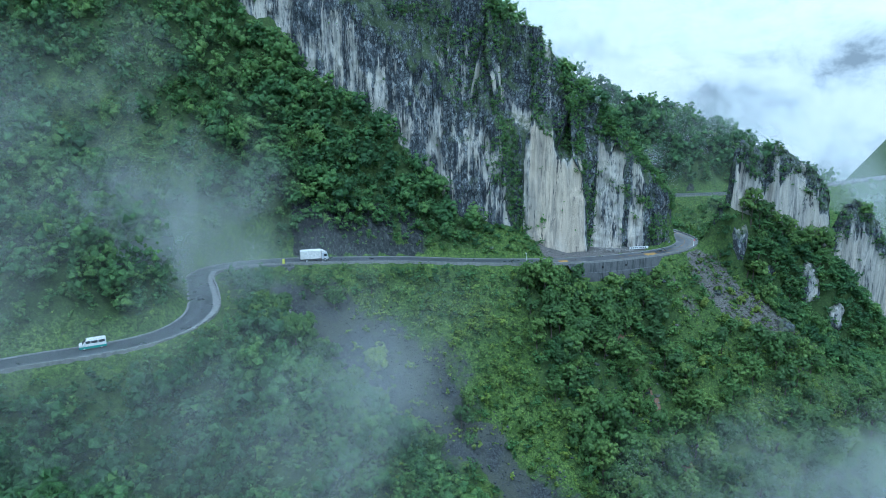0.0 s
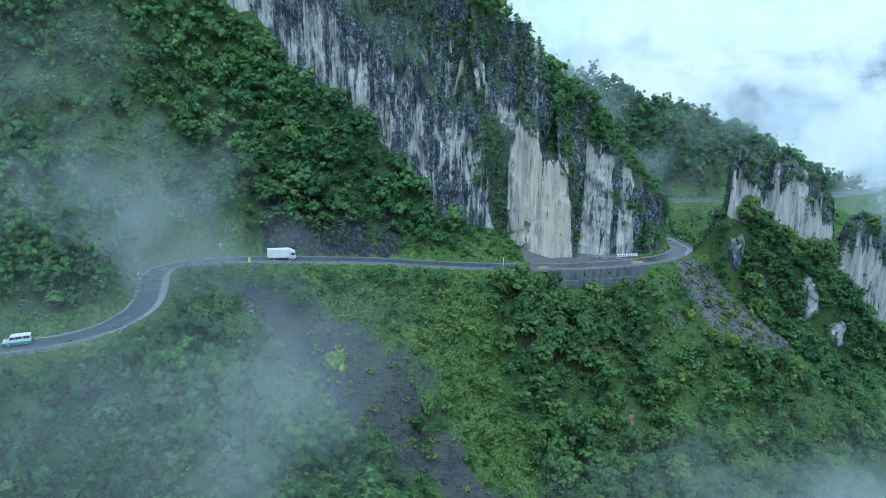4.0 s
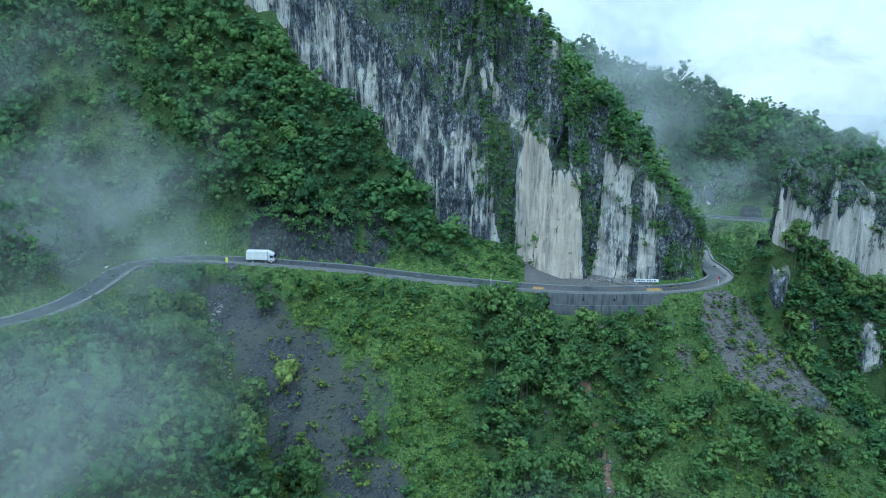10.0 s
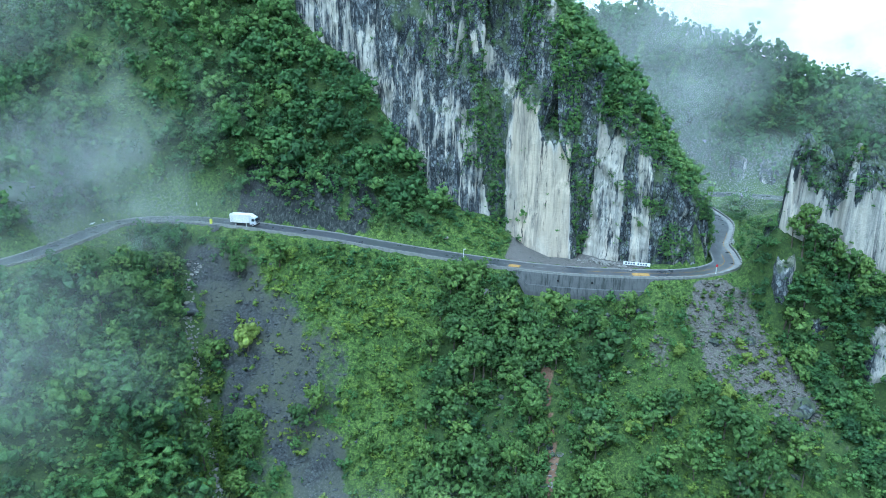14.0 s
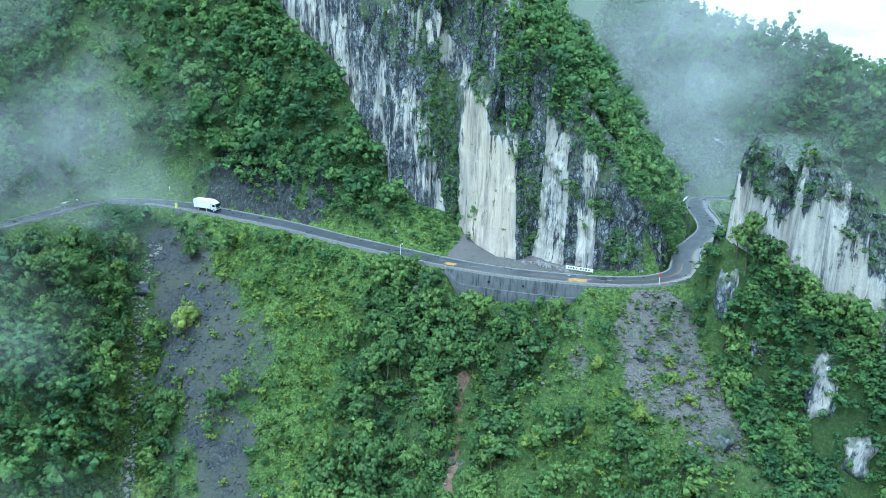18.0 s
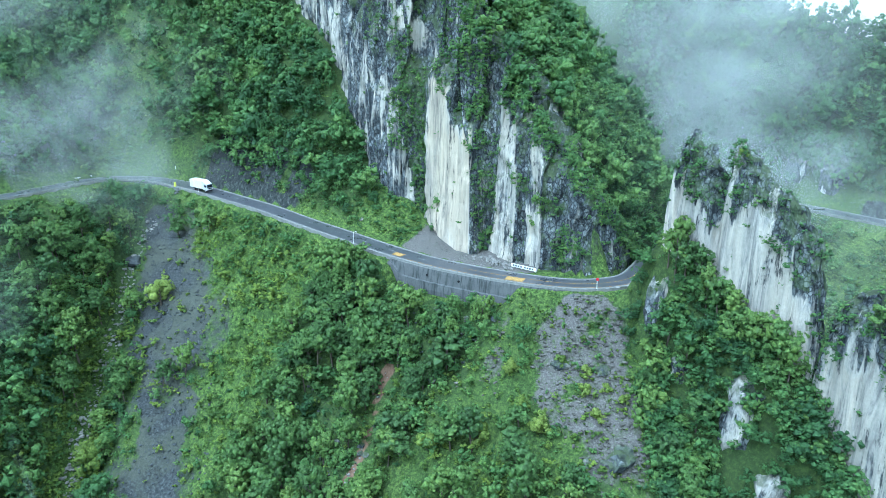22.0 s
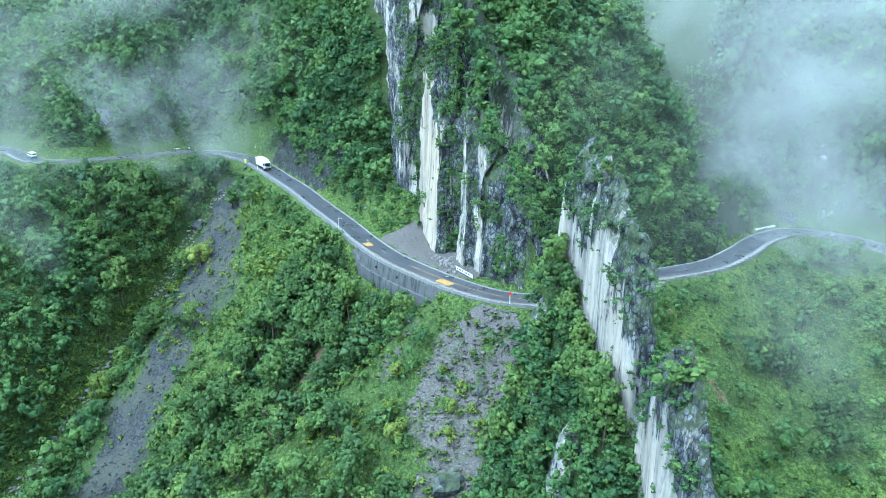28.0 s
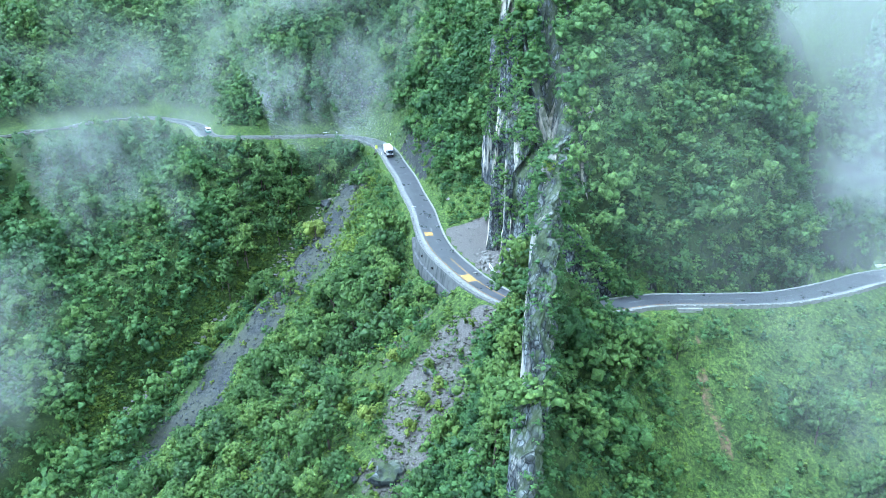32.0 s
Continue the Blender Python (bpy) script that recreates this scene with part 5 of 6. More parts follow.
v, f, tt = scatter(SPRIG, np.column_stack([sx, sy, sz - 0.6 * rad]), rad, r2.uniform(0.8, 1.3, len(sx)), np.clip(r2.normal(0.7, 0.24, len(sx)), 0, 1), r2)
tagged(new("cliff_scrub", mesh_of("cliff_scrub", v, f, M_LEAVES, False, {"tint": tt})), "scrubby bushes rooted on the ledges of the cliff", "scrub", kind="stuff")
for fob, count, sd in ((fin, 1700, 81), (fin_low, 2100, 82)):
    co = np.empty(len(fob.data.vertices) * 3)
    fob.data.vertices.foreach_get("co", co)
    co = co.reshape(-1, 64 * 2, 3)
    top = co[:, :, 2].max(1)[:, None]
    w = np.where(top - co[:, :, 2] < 10, 1.0, 0.02 + 0.9 * (np.arange(128)[None, :] > 60)) * np.clip(0.4 + fbm(co[:, :, 0] / 3, co[:, :, 2] / 3, 3.0, 3) * 2.5, 0.05, 1)
    fxp, fyp, fzp, r3 = on_face(co[:, :, 0], co[:, :, 1], co[:, :, 2], w, count, sd)
    rad = 0.4 + 0.95 * r3.uniform(size=count) ** 2
    v, f, tt = scatter(SPRIG, np.column_stack([fxp, fyp + 0.35 * rad * np.sign(fyp - 237.8 - fin_line(fxp)), fzp - 0.4 * rad]), rad, r3.uniform(0.7, 1.1, count), np.clip(r3.normal(0.4, 0.25, count), 0, 1), r3)
    tagged(new("fin_scrub", mesh_of("fin_scrub", v, f, M_LEAVES, False, {"tint": tt})), "low bushes clinging to the crest of the rock fin", "scrub", kind="stuff")


# ---- road furniture ----
def box_mesh(name, sx, sy, sz, mat, bevel=0.0, base=True):
    """A block, centred in plan, standing on z 0, with bevelled edges."""
    bm = bmesh.new()
    bmesh.ops.create_cube(bm, size=1)
    for v in bm.verts:
        v.co = Vector((v.co.x * sx, v.co.y * sy, (v.co.z + (0.5 if base else 0)) * sz))
    if bevel:
        bmesh.ops.bevel(bm, geom=bm.edges[:], offset=bevel, segments=2, affect="EDGES", profile=0.5)
    me = bpy.data.meshes.new(name)
    bm.to_mesh(me)
    bm.free()
    me.materials.append(mat)
    return me


def rod_mesh(name, r0, r1, h, mat, n=10, axis="z"):
    bm = bmesh.new()
    bmesh.ops.create_cone(bm, cap_ends=True, segments=n, radius1=r0, radius2=r1, depth=h)
    for v in bm.verts:
        v.co.z += h / 2
        if axis == "y":
            v.co = Vector((v.co.x, v.co.z - h / 2, v.co.y))
        if axis == "x":
            v.co = Vector((v.co.z - h / 2, v.co.x, v.co.y))
    bmesh.ops.recalc_face_normals(bm, faces=bm.faces[:])
    me = bpy.data.meshes.new(name)
    bm.to_mesh(me)
    bm.free()
    me.materials.append(mat)
    return me


def prism_mesh(name, outline, width, mat, bevel=0.0):
    """An outline in x and z, extruded across y, with bevelled edges."""
    bm = bmesh.new()
    a = [bm.verts.new((x, -width / 2, z)) for x, z in outline]
    b = [bm.verts.new((x, width / 2, z)) for x, z in outline]
    bm.faces.new(a)
    bm.faces.new(b[::-1])
    for i in range(len(a)):
        j = (i + 1) % len(a)
        bm.faces.new((a[j], a[i], b[i], b[j]))
    bmesh.ops.recalc_face_normals(bm, faces=bm.faces[:])
    if bevel:
        bmesh.ops.bevel(bm, geom=bm.edges[:], offset=bevel, segments=2, affect="EDGES", profile=0.5)
    me = bpy.data.meshes.new(name)
    bm.to_mesh(me)
    bm.free()
    me.materials.append(mat)
    return me


def on_road(i, off, lift=0.0):
    """A place beside the road's sample i, x along the road, y to its uphill side."""
    t = ROAD_T[i]
    return pose(ROAD[i, 0] + t[1] * off, ROAD[i, 1] - t[0] * off, ROAD[i, 2] + lift, 0, 0, math.degrees(math.atan2(t[1], t[0])))


def sample(x, y):
    return int(np.argmin((ROAD[:, 0] - x) ** 2 + (ROAD[:, 1] - y) ** 2))


M_RED = plain("red_sign_paint", (0.5, 0.035, 0.05), 0.5, 0, 0.08)
M_LIMEPAINT = plain("yellow_marker", (0.62, 0.62, 0.08), 0.5, 0, 0.1)
M_INK = plain("dark_lettering", (0.06, 0.07, 0.1), 0.6, 0, 0.05)
M_METAL = plain("galvanised_steel", (0.55, 0.57, 0.58), 0.4, 0.6, 0.08)
M_TRUCKBOX = plain("white_truck_panel", (0.68, 0.67, 0.63), 0.5, 0, 0.08, 1.5)
M_CAB = plain("pale_grey_cab_paint", (0.52, 0.55, 0.58), 0.35, 0, 0.08)
M_GREENPAINT = plain("teal_van_paint", (0.04, 0.28, 0.22), 0.35, 0, 0.05)
M_GLASS = plain("dark_window_glass", (0.015, 0.02, 0.025), 0.08, 0, 0.02)
M_TYRE = plain("tyre_rubber", (0.02, 0.02, 0.022), 0.85, 0, 0.1)
M_LAMP = plain("headlight_lens", (0.7, 0.7, 0.66), 0.15, 0, 0.03)
M_DARK = plain("dark_hollow", (0.012, 0.012, 0.014), 0.9, 0, 0.1)

i_a, i_b = sample(-86, 104), sample(168, 350)
tagged(new("road_shoulder", ribbon("road_shoulder", 2.1, 3.42, 0.075, M_CONCRETE)), "pale concrete verge along the outer road edge", "verge", kind="structure")
gutter = tagged(new("gutter_kerb", ribbon("gutter_kerb", -3.4, -2.95, 0.02, M_CONCRETE, thick=0.16)), "pale concrete gutter kerb along the inner road edge", "kerb", kind="structure")
guard = tagged(new("guard_wall", ribbon("guard_wall", 3.42, 3.82, 0.0, M_CONCRETE, thick=0.42)), "low pale concrete guard wall with spaced blocks", "guard wall", kind="structure")
block_mesh = box_mesh("guard_block", 1.5, 0.42, 0.22, M_CONCRETE, 0.04)
for i in range(i_a, i_b, 2):
    ob = part("guard_block", block_mesh, guard, "", on_road(i, 3.62, 0.4))

# painted lines, 4 m long with 6 m between them, and the yellow line round the bend
markings = new("road_markings", None)
dash = box_mesh("dash", 3.2, 0.14, 0.012, M_WORN)
for i in range(sample(-60, 131) + 4, sample(50, 223), 10):
    part("dash", dash, markings, "", on_road(i, -0.5, 0.066))
for i in range(sample(82.5, 256) + 6, i_b, 10):
    part("dash", dash, markings, "", on_road(i, -0.5, 0.066))
i0, i1 = sample(55, 225), sample(82.5, 256)
part("centre_line", ribbon("centre_line", -0.58, -0.4, 0.078, M_YELLOW, i0, i1), markings, "faded yellow centre line")
part("edge_line", ribbon("edge_line", 1.82, 1.94, 0.078, M_YELLOW, sample(40, 221), sample(76, 280)), markings, "faded yellow edge line")
patch = box_mesh("rumble_patch", 4.2, 2.0, 0.014, M_YELLOW)
for x, y in ((36.2, 220.7), (66.5, 230.2)):
    part("rumble_patch", patch, markings, "worn orange-yellow painted road patch", on_road(sample(x, y), 0.6, 0.068))
tagged(markings, "faded white dashes and orange patches on the asphalt", "road markings", kind="structure")


# retaining walls under the road
def retaining(name, a, b, h, label):
    idx = np.arange(a, b)
    c, t = ROAD[idx, :2], ROAD_T[idx]
    nrm = np.stack([t[:, 1], -t[:, 0]], 1)
    ends = np.clip(np.minimum(idx - a, b - 1 - idx) / 4.0, 0.15, 1)
    prof = [(3.7, 0.05), (3.9, 0.02), (4.02, -0.5), (4.3, -h * 0.62), (4.75, -h * 0.64), (4.95, -h), (4.95, -h - 2), (3.6, -h - 2)]
    v = np.stack([np.column_stack([c + nrm * o, ROAD[idx, 2] + z * (ends if z < -0.6 else 1)]) for o, z in prof], 1)
    return tagged(new(name, mesh_of(name, v.reshape(-1, 3), grid_faces(len(idx), len(prof)), M_WALL, False)), label, "retaining wall", kind="structure")


wall = retaining("retaining_wall", sample(37, 220), sample(79, 236), 4.7, "dark stained concrete retaining wall under the road")
retaining("retaining_wall_west", sample(-61, 186), sample(-43, 202), 3.2, "weathered retaining wall under the road bend")
# solid dark rods: the shade inside the drain holes is put into their colour
for x, off in ((47.5, 4.12), (56, 4.12)):
    part("drain_pipe", rod_mesh("drain_pipe", 0.26, 0.26, 0.5, M_DARK, 12, "y"), wall, "solid dark plug for the shade in a drain hole", on_road(sample(x, 224), off + 0.0, -1.4))
streak = box_mesh("lime_streak", 0.28, 0.03, 2.3, M_CONCRETE, 0.01)
for x in (41, 44.2, 49.5, 54):
    i = sample(x, 223)
    part("lime_streak", streak, wall, "pale lime run down the wall", on_road(i, 4.24, -2.85) @ pose(0, 0, 0, -6.5))


# the stepped stone apron where a gully passes under the far road
apron = new("stone_apron", None)
apron.matrix_basis = on_road(sample(78.6, 271), 3.9)
for k in range(5):
    part("stone_step", box_mesh("stone_step", 4.8 - 0.2 * k, 1.2, 0.62, M_CONCRETE, 0.06), apron, "", pose(0.1 * (k % 2), 0.15 - 0.28 * k, -0.5 - 0.56 * k))
tagged(apron, "stepped pale stone apron of a gully below the far road", "stone apron")


# signs and posts
def post(name, x, y, off, h, r, label, category):
    root = new(name, None)
    root.matrix_basis = on_road(sample(x, y), off)
    part("pole", rod_mesh("pole", r, r * 0.8, h, M_WHITE), root)
    part("foot", box_mesh("foot", 0.5, 0.5, 0.22, M_CONCRETE, 0.03), root, "concrete foot")
    return tagged(root, label, category)


lamp = post("camera_pole", 24, 218.5, 3.6, 3.6, 0.09, "white roadside pole with a short camera arm", "pole")
part("arm", rod_mesh("arm", 0.05, 0.05, 1.1, M_WHITE, 8, "y"), lamp, "", pose(0, 0.5, 3.5))
part("camera_box", box_mesh("camera_box", 0.4, 0.22, 0.2, M_METAL, 0.02), lamp, "grey camera box", pose(0, 0.95, 3.3))
post("marker_pole", -52.5, 198, -3.75, 4.2, 0.08, "tall slender white pole on the inner verge", "pole")
yellow = post("marker_post", -46.5, 200, 3.65, 0.7, 0.08, "yellow reflective marker drum on the outer verge", "marker post")
part("drum", rod_mesh("drum", 0.42, 0.36, 1.3, M_LIMEPAINT, 14), yellow, "bright yellow drum", pose(0, 0, 0.3))
red = post("warning_sign", 80.6, 239, 3.65, 2.6, 0.09, "white post with a red warning sign at the bend", "road sign")
part("sign_board", rod_mesh("sign_board", 0.36, 0.36, 0.06, M_RED, 8, "y"), red, "red octagonal board", pose(0, -0.1, 2.6, 0, 0, 0))
post("marker_pole", -36, 203.8, 3.65, 1.6, 0.08, "short white delineator post by the guard wall", "pole")

# the long white board at the foot of the cliff, its writing too small to read
board = new("sign_board", None)
board.matrix_basis = pose(64.6, 234.6, 10.75, 0, 0, 12) @ Matrix.Scale(0.8, 4)
part("panel", box_mesh("panel", 8.4, 0.09, 1.05, M_WHITE, 0.02), board, "white panel", pose(0, 0, 0.35))
for k in range(6):
    part("post", box_mesh("post", 0.1, 0.1, 1.35, M_METAL, 0.01), board, "", pose(-4.0 + k * 1.6, 0.1, 0))
for k in range(8):
    part("lettering_bar", box_mesh("lettering_bar", 0.5, 0.02, 0.5, M_INK), board, "dark bar of lettering", pose(-3.3 + k * 0.82 + (0.5 if k > 3 else 0), -0.055, 0.63))
tagged(board, "long white notice board with dark lettering below the cliff", "sign board")


def parapet(x, y, off, n, turn, label):
    root = new("parapet", None)
    root.matrix_basis = on_road(sample(x, y), off) @ pose(0, 0, 0, 0, 0, turn)
    for k in range(n):
        part("parapet_block", box_mesh("parapet_block", 1.5, 0.35, 0.85, M_WHITE, 0.04), root, "", pose((k - n / 2) * 1.62, 0, 0))
    return tagged(root, label, "parapet")


parapet(-66, 177, -4.1, 4, 0, "short white concrete parapet on the inner verge of the gully")
parapet(61.5, 323, -4.1, 5, 0, "short white concrete parapet where the far road bends")


# ---- vehicles ----
def wheel(root, x, y, r, w):
    base = part("wheel", rod_mesh("wheel", r, r, w, M_TYRE, 20, "y"), root, "black tyre", pose(x, y, r))
    part("rim", rod_mesh("rim", r * 0.55, r * 0.55, w + 0.03, M_METAL, 14, "y"), base, "grey rim")


def box_truck():
    root = new("box_truck", None)
    part("chassis", box_mesh("chassis", 7.6, 0.9, 0.28, M_DARK, 0.02), root, "dark chassis", pose(-0.2, 0, 0.62))
    part("cargo_box", box_mesh("cargo_box", 5.9, 2.35, 2.35, M_TRUCKBOX, 0.05), root, "white box body", pose(-1.05, 0, 0.95))
    for k in range(8):
        for sgn in (-1, 1):
            part("box_rib", box_mesh("box_rib", 0.06, 0.03, 2.15, M_TRUCKBOX), root, "", pose(-3.7 + k * 0.75, sgn * 1.185, 1.05))
    part("cab", prism_mesh("cab", [(2.0, 0.55), (3.85, 0.55), (3.9, 1.35), (3.62, 2.35), (3.3, 2.6), (2.0, 2.6)], 2.15, M_CAB, 0.06), root, "pale grey cab")
    part("roof_fairing", prism_mesh("roof_fairing", [(2.0, 2.58), (3.3, 2.58), (2.3, 3.15), (2.0, 3.2)], 1.95, M_TRUCKBOX, 0.05), root, "white roof fairing")
    part("windscreen", prism_mesh("windscreen", [(3.9, 1.45), (3.93, 1.45), (3.68, 2.32), (3.64, 2.32)], 1.9, M_GLASS), root, "dark windscreen")
    for sgn in (-1, 1):
        part("side_window", box_mesh("side_window", 0.85, 0.03, 0.7, M_GLASS, 0.01), root, "dark side window", pose(3.05, sgn * 1.08, 1.5))
        part("headlight", box_mesh("headlight", 0.06, 0.38, 0.2, M_LAMP, 0.02), root, "clear headlight", pose(3.9, sgn * 0.78, 0.85))
        part("mirror", box_mesh("mirror", 0.1, 0.2, 0.42, M_DARK, 0.02), root, "black mirror", pose(3.75, sgn * 1.25, 1.7))
        part("mudguard", box_mesh("mudguard", 1.1, 0.32, 0.08, M_DARK, 0.02), root, "", pose(-2.3, sgn * 0.98, 0.93))
        wheel(root, 2.95, sgn * 0.95, 0.45, 0.28)
        wheel(root, -2.3, sgn * 0.92, 0.45, 0.42)
    part("bumper", box_mesh("bumper", 0.2, 2.15, 0.32, M_DARK, 0.04), root, "dark front bumper", pose(3.88, 0, 0.4))
    part("grille", box_mesh("grille", 0.05, 1.2, 0.3, M_DARK, 0.01), root, "dark grille", pose(3.9, 0, 1.02))
    return tagged(root, "white box truck with a pale grey cab on the road", "truck")


def minivan():
    root = new("minivan", None)
    part("body", prism_mesh("body", [(-2.35, 0.75), (2.3, 0.75), (2.4, 1.02), (1.75, 1.22), (1.1, 1.88), (0.8, 1.95), (-2.2, 1.95), (-2.38, 1.7)], 1.72, M_TRUCKBOX, 0.07), root, "white upper body")
    part("lower_body", prism_mesh("lower_body", [(-2.36, 0.3), (2.28, 0.3), (2.4, 0.5), (2.36, 0.76), (-2.38, 0.76)], 1.74, M_GREENPAINT, 0.05), root, "teal green lower body")
    part("windscreen", prism_mesh("windscreen", [(1.77, 1.24), (1.82, 1.24), (1.14, 1.88), (1.09, 1.88)], 1.5, M_GLASS), root, "dark windscreen")
    for sgn in (-1, 1):
        for x0, w in ((0.75, 0.85), (-0.35, 1.1), (-1.6, 1.1)):
            part("side_window", box_mesh("side_window", w, 0.03, 0.48, M_GLASS, 0.01), root, "dark side window", pose(x0, sgn * 0.86, 1.3))
        part("headlight", box_mesh("headlight", 0.08, 0.34, 0.18, M_LAMP, 0.02), root, "clear headlight", pose(2.36, sgn * 0.62, 0.78))
        wheel(root, 1.5, sgn * 0.76, 0.31, 0.2)
        wheel(root, -1.45, sgn * 0.76, 0.31, 0.2)
    part("rear_window", box_mesh("rear_window", 0.03, 1.4, 0.45, M_GLASS, 0.01), root, "dark rear window", pose(-2.37, 0, 1.28))
    part("bumper", box_mesh("bumper", 0.14, 1.65, 0.2, M_DARK, 0.03), root, "dark bumper", pose(2.36, 0, 0.34))
    return tagged(root, "white minivan with a teal green lower body on the road", "van")


box_truck().matrix_basis = on_road(sample(-38, 203), 0.9, 0.07)
minivan().matrix_basis = on_road(sample(-66, 128.5), -1.4, 0.07) @ pose(0, 0, 0, 0, 0, 180)


# ---- stones ----
def stone_template(seed, rough=0.35):
    r = np.random.default_rng(seed)
    bm = bmesh.new()
    bmesh.ops.create_icosphere(bm, subdivisions=1, radius=1)
    v = np.array([tuple(p.co) for p in bm.verts])
    f = np.array([[p.index for p in face.verts] for face in bm.faces])
    bm.free()
    v = v * (1 + r.uniform(-rough, rough, (len(v), 1))) * r.uniform(0.6, 1.2, 3)
    return v, f


STONES = [stone_template(600 + k) for k in range(7)]


def stones(name, count, box, want, radius, mat, label, seed):
    """Loose stones lying on the slope, joined."""
    r = np.random.default_rng(seed)
    x, y = r.uniform(box[0], box[2], count * 12), r.uniform(box[1], box[3], count * 12)
    m = masks(x, y)
    ok = np.nonzero(r.uniform(size=x.shape) < want(m))[0][:count]
    x, y = x[ok], y[ok]
    z = height(x, y)
    rad = radius[0] + (radius[1] - radius[0]) * r.uniform(size=len(x)) ** 3
    vs, fs, base = [], [], 0
    for k in range(len(x)):
        tv, tf = STONES[k % len(STONES)]
        a = r.uniform(0, 6.28)
        c, s = math.cos(a), math.sin(a)
        p = tv @ np.array([[c, s, 0], [-s, c, 0], [0, 0, 0.75]]) * rad[k] + [x[k], y[k], z[k] + rad[k] * 0.2]
        vs.append(p)
        fs.append(tf + base)
        base += len(tv)
    return tagged(new(name, mesh_of(name, np.vstack(vs), np.vstack(fs), mat, False)), label, "stones", kind="stuff")


M_SLATE = plain("dark_slate_stone", (0.066, 0.073, 0.076), 0.9, 0, 0.3, 1.2)
M_TALUS = plain("brown_grey_rubble", (0.125, 0.12, 0.105), 0.95, 0, 0.35, 1.0)
M_PALESTONE = plain("pale_grey_stone", (0.24, 0.235, 0.215), 0.9, 0, 0.3, 1.0)
stones("scree_stones", 3600, (-45, 130, 60, 197), lambda m: m["scree"] * (m["talus"] < 0.2), (0.1, 0.45), M_SLATE, "dark slate scree fanning down the gully", 61)
stones("stream_stones", 1500, (-46, 128, 42, 190), lambda m: m["stream"], (0.12, 0.75), M_PALESTONE, "pale boulders along the dry stream bed", 62)
stones("talus_stones", 1500, (70, 205, 112, 238), lambda m: m["talus"] ** 2, (0.12, 0.55), M_TALUS, "grey broken rock spilling from the road bend", 63)
stones("slope_stones", 260, (30, 180, 110, 225), lambda m: (m["herb"] < 0.3) * (m["d"] > 6) * 0.5, (0.3, 1.1), M_STONE, "scattered grey rocks on the wooded slope", 64)
stones("apron_stones", 420, (28, 215, 72, 239), lambda m: m["gravel"] * 0.8, (0.05, 0.24), M_STONE, "small grey stones on the gravel under the cliff", 66)
stones("trail_stones", 70, (52, 168, 74, 208), lambda m: m["soil"], (0.12, 0.5), M_PALESTONE, "pale stones in the reddish washout", 65)


def boulder(x, y, r, squash, mat, label, seed, lift=0.2):
    rr = np.random.default_rng(seed)
    bm = bmesh.new()
    bmesh.ops.create_icosphere(bm, subdivisions=3, radius=1)
    for p in bm.verts:
        n = noise.noise(p.co * 1.3 + Vector((seed, 0, 0))) * 0.5 + noise.noise(p.co * 3.1 + Vector((0, seed, 0))) * 0.22
        p.co = Vector((p.co.x * squash[0], p.co.y * squash[1], p.co.z * squash[2])) * (1 + n)
    me = bpy.data.meshes.new("boulder")
    bm.to_mesh(me)
    bm.free()
    me.materials.append(mat)
    ob = new("boulder", me)
    z = float(height(np.array([x]), np.array([y]))[0])
    ob.matrix_basis = Matrix.LocRotScale((x, y, z + lift * r), Euler((0, 0, rr.uniform(0, 6))), (r, r, r))
    return tagged(ob, label, "boulder", "boulders on the slope")


boulder(-38, 180, 2.3, (1.1, 0.9, 0.7), M_SLATE, "large dark boulder at the head of the scree", 3)
boulder(107, 216.5, 2.6, (1.2, 0.9, 0.8), M_STONE, "big grey boulder with a flat face among trees", 5)
boulder(87, 222, 1.5, (1.2, 0.8, 0.7), M_STONE, "grey boulder on the talus", 7)
boulder(94, 227, 1.3, (1, 0.9, 0.7), M_STONE, "grey boulder on the talus", 8)
boulder(33.5, 210.5, 1.0, (0.9, 0.8, 0.8), M_PALESTONE, "pale rock standing out below the retaining wall", 9)
boulder(15, 224, 0.6, (0.9, 0.8, 0.8), M_PALESTONE, "pale upright rock beside the road", 11)
boulder(-47, 182, 0.9, (1, 0.8, 0.8), M_PALESTONE, "white block above the stream bed", 12)
boulder(-44, 176, 0.7, (1, 0.8, 0.8), M_PALESTONE, "white block above the stream bed", 13)

rubble = new("rubble_pile", None)
rr = np.random.default_rng(9)
rub = [mesh_of("stone", *stone_template(640 + k), M_PALESTONE) for k in range(5)]
for k in range(110):
    a, d = rr.uniform(0, 6.28), abs(rr.normal(0, 0.5))
    x, y = 56 + math.cos(a) * d * 8.5, 233.6 + math.sin(a) * d * 2.6
    r = rr.uniform(0.15, 0.55)
    top = max(0, 1 - d) * 0.8
    part("stone", rub[k % 5], rubble, "", Matrix.LocRotScale((x, y, 10.55 + top * rr.uniform(0.4, 1)), Euler(rr.uniform(0, 6, 3)), (r, r, r * 0.8)))
tagged(rubble, "pile of pale broken rock at the foot of the cliff", "rubble pile")


# ---- single trees and bushes that stand out ----
FULL = []
for k in range(3):
    fv, ff, fn = crown_template(160 + k, 2000, 0.07, 0.85, 16, False, 0.84)
    FULL.append(mesh_of("crown", fv * [0.92, 0.92, 0.9] + [0, 0, 0.15], ff, M_LIME, False, {"tint": np.column_stack([fn[:, 0] * 0, fn])}))


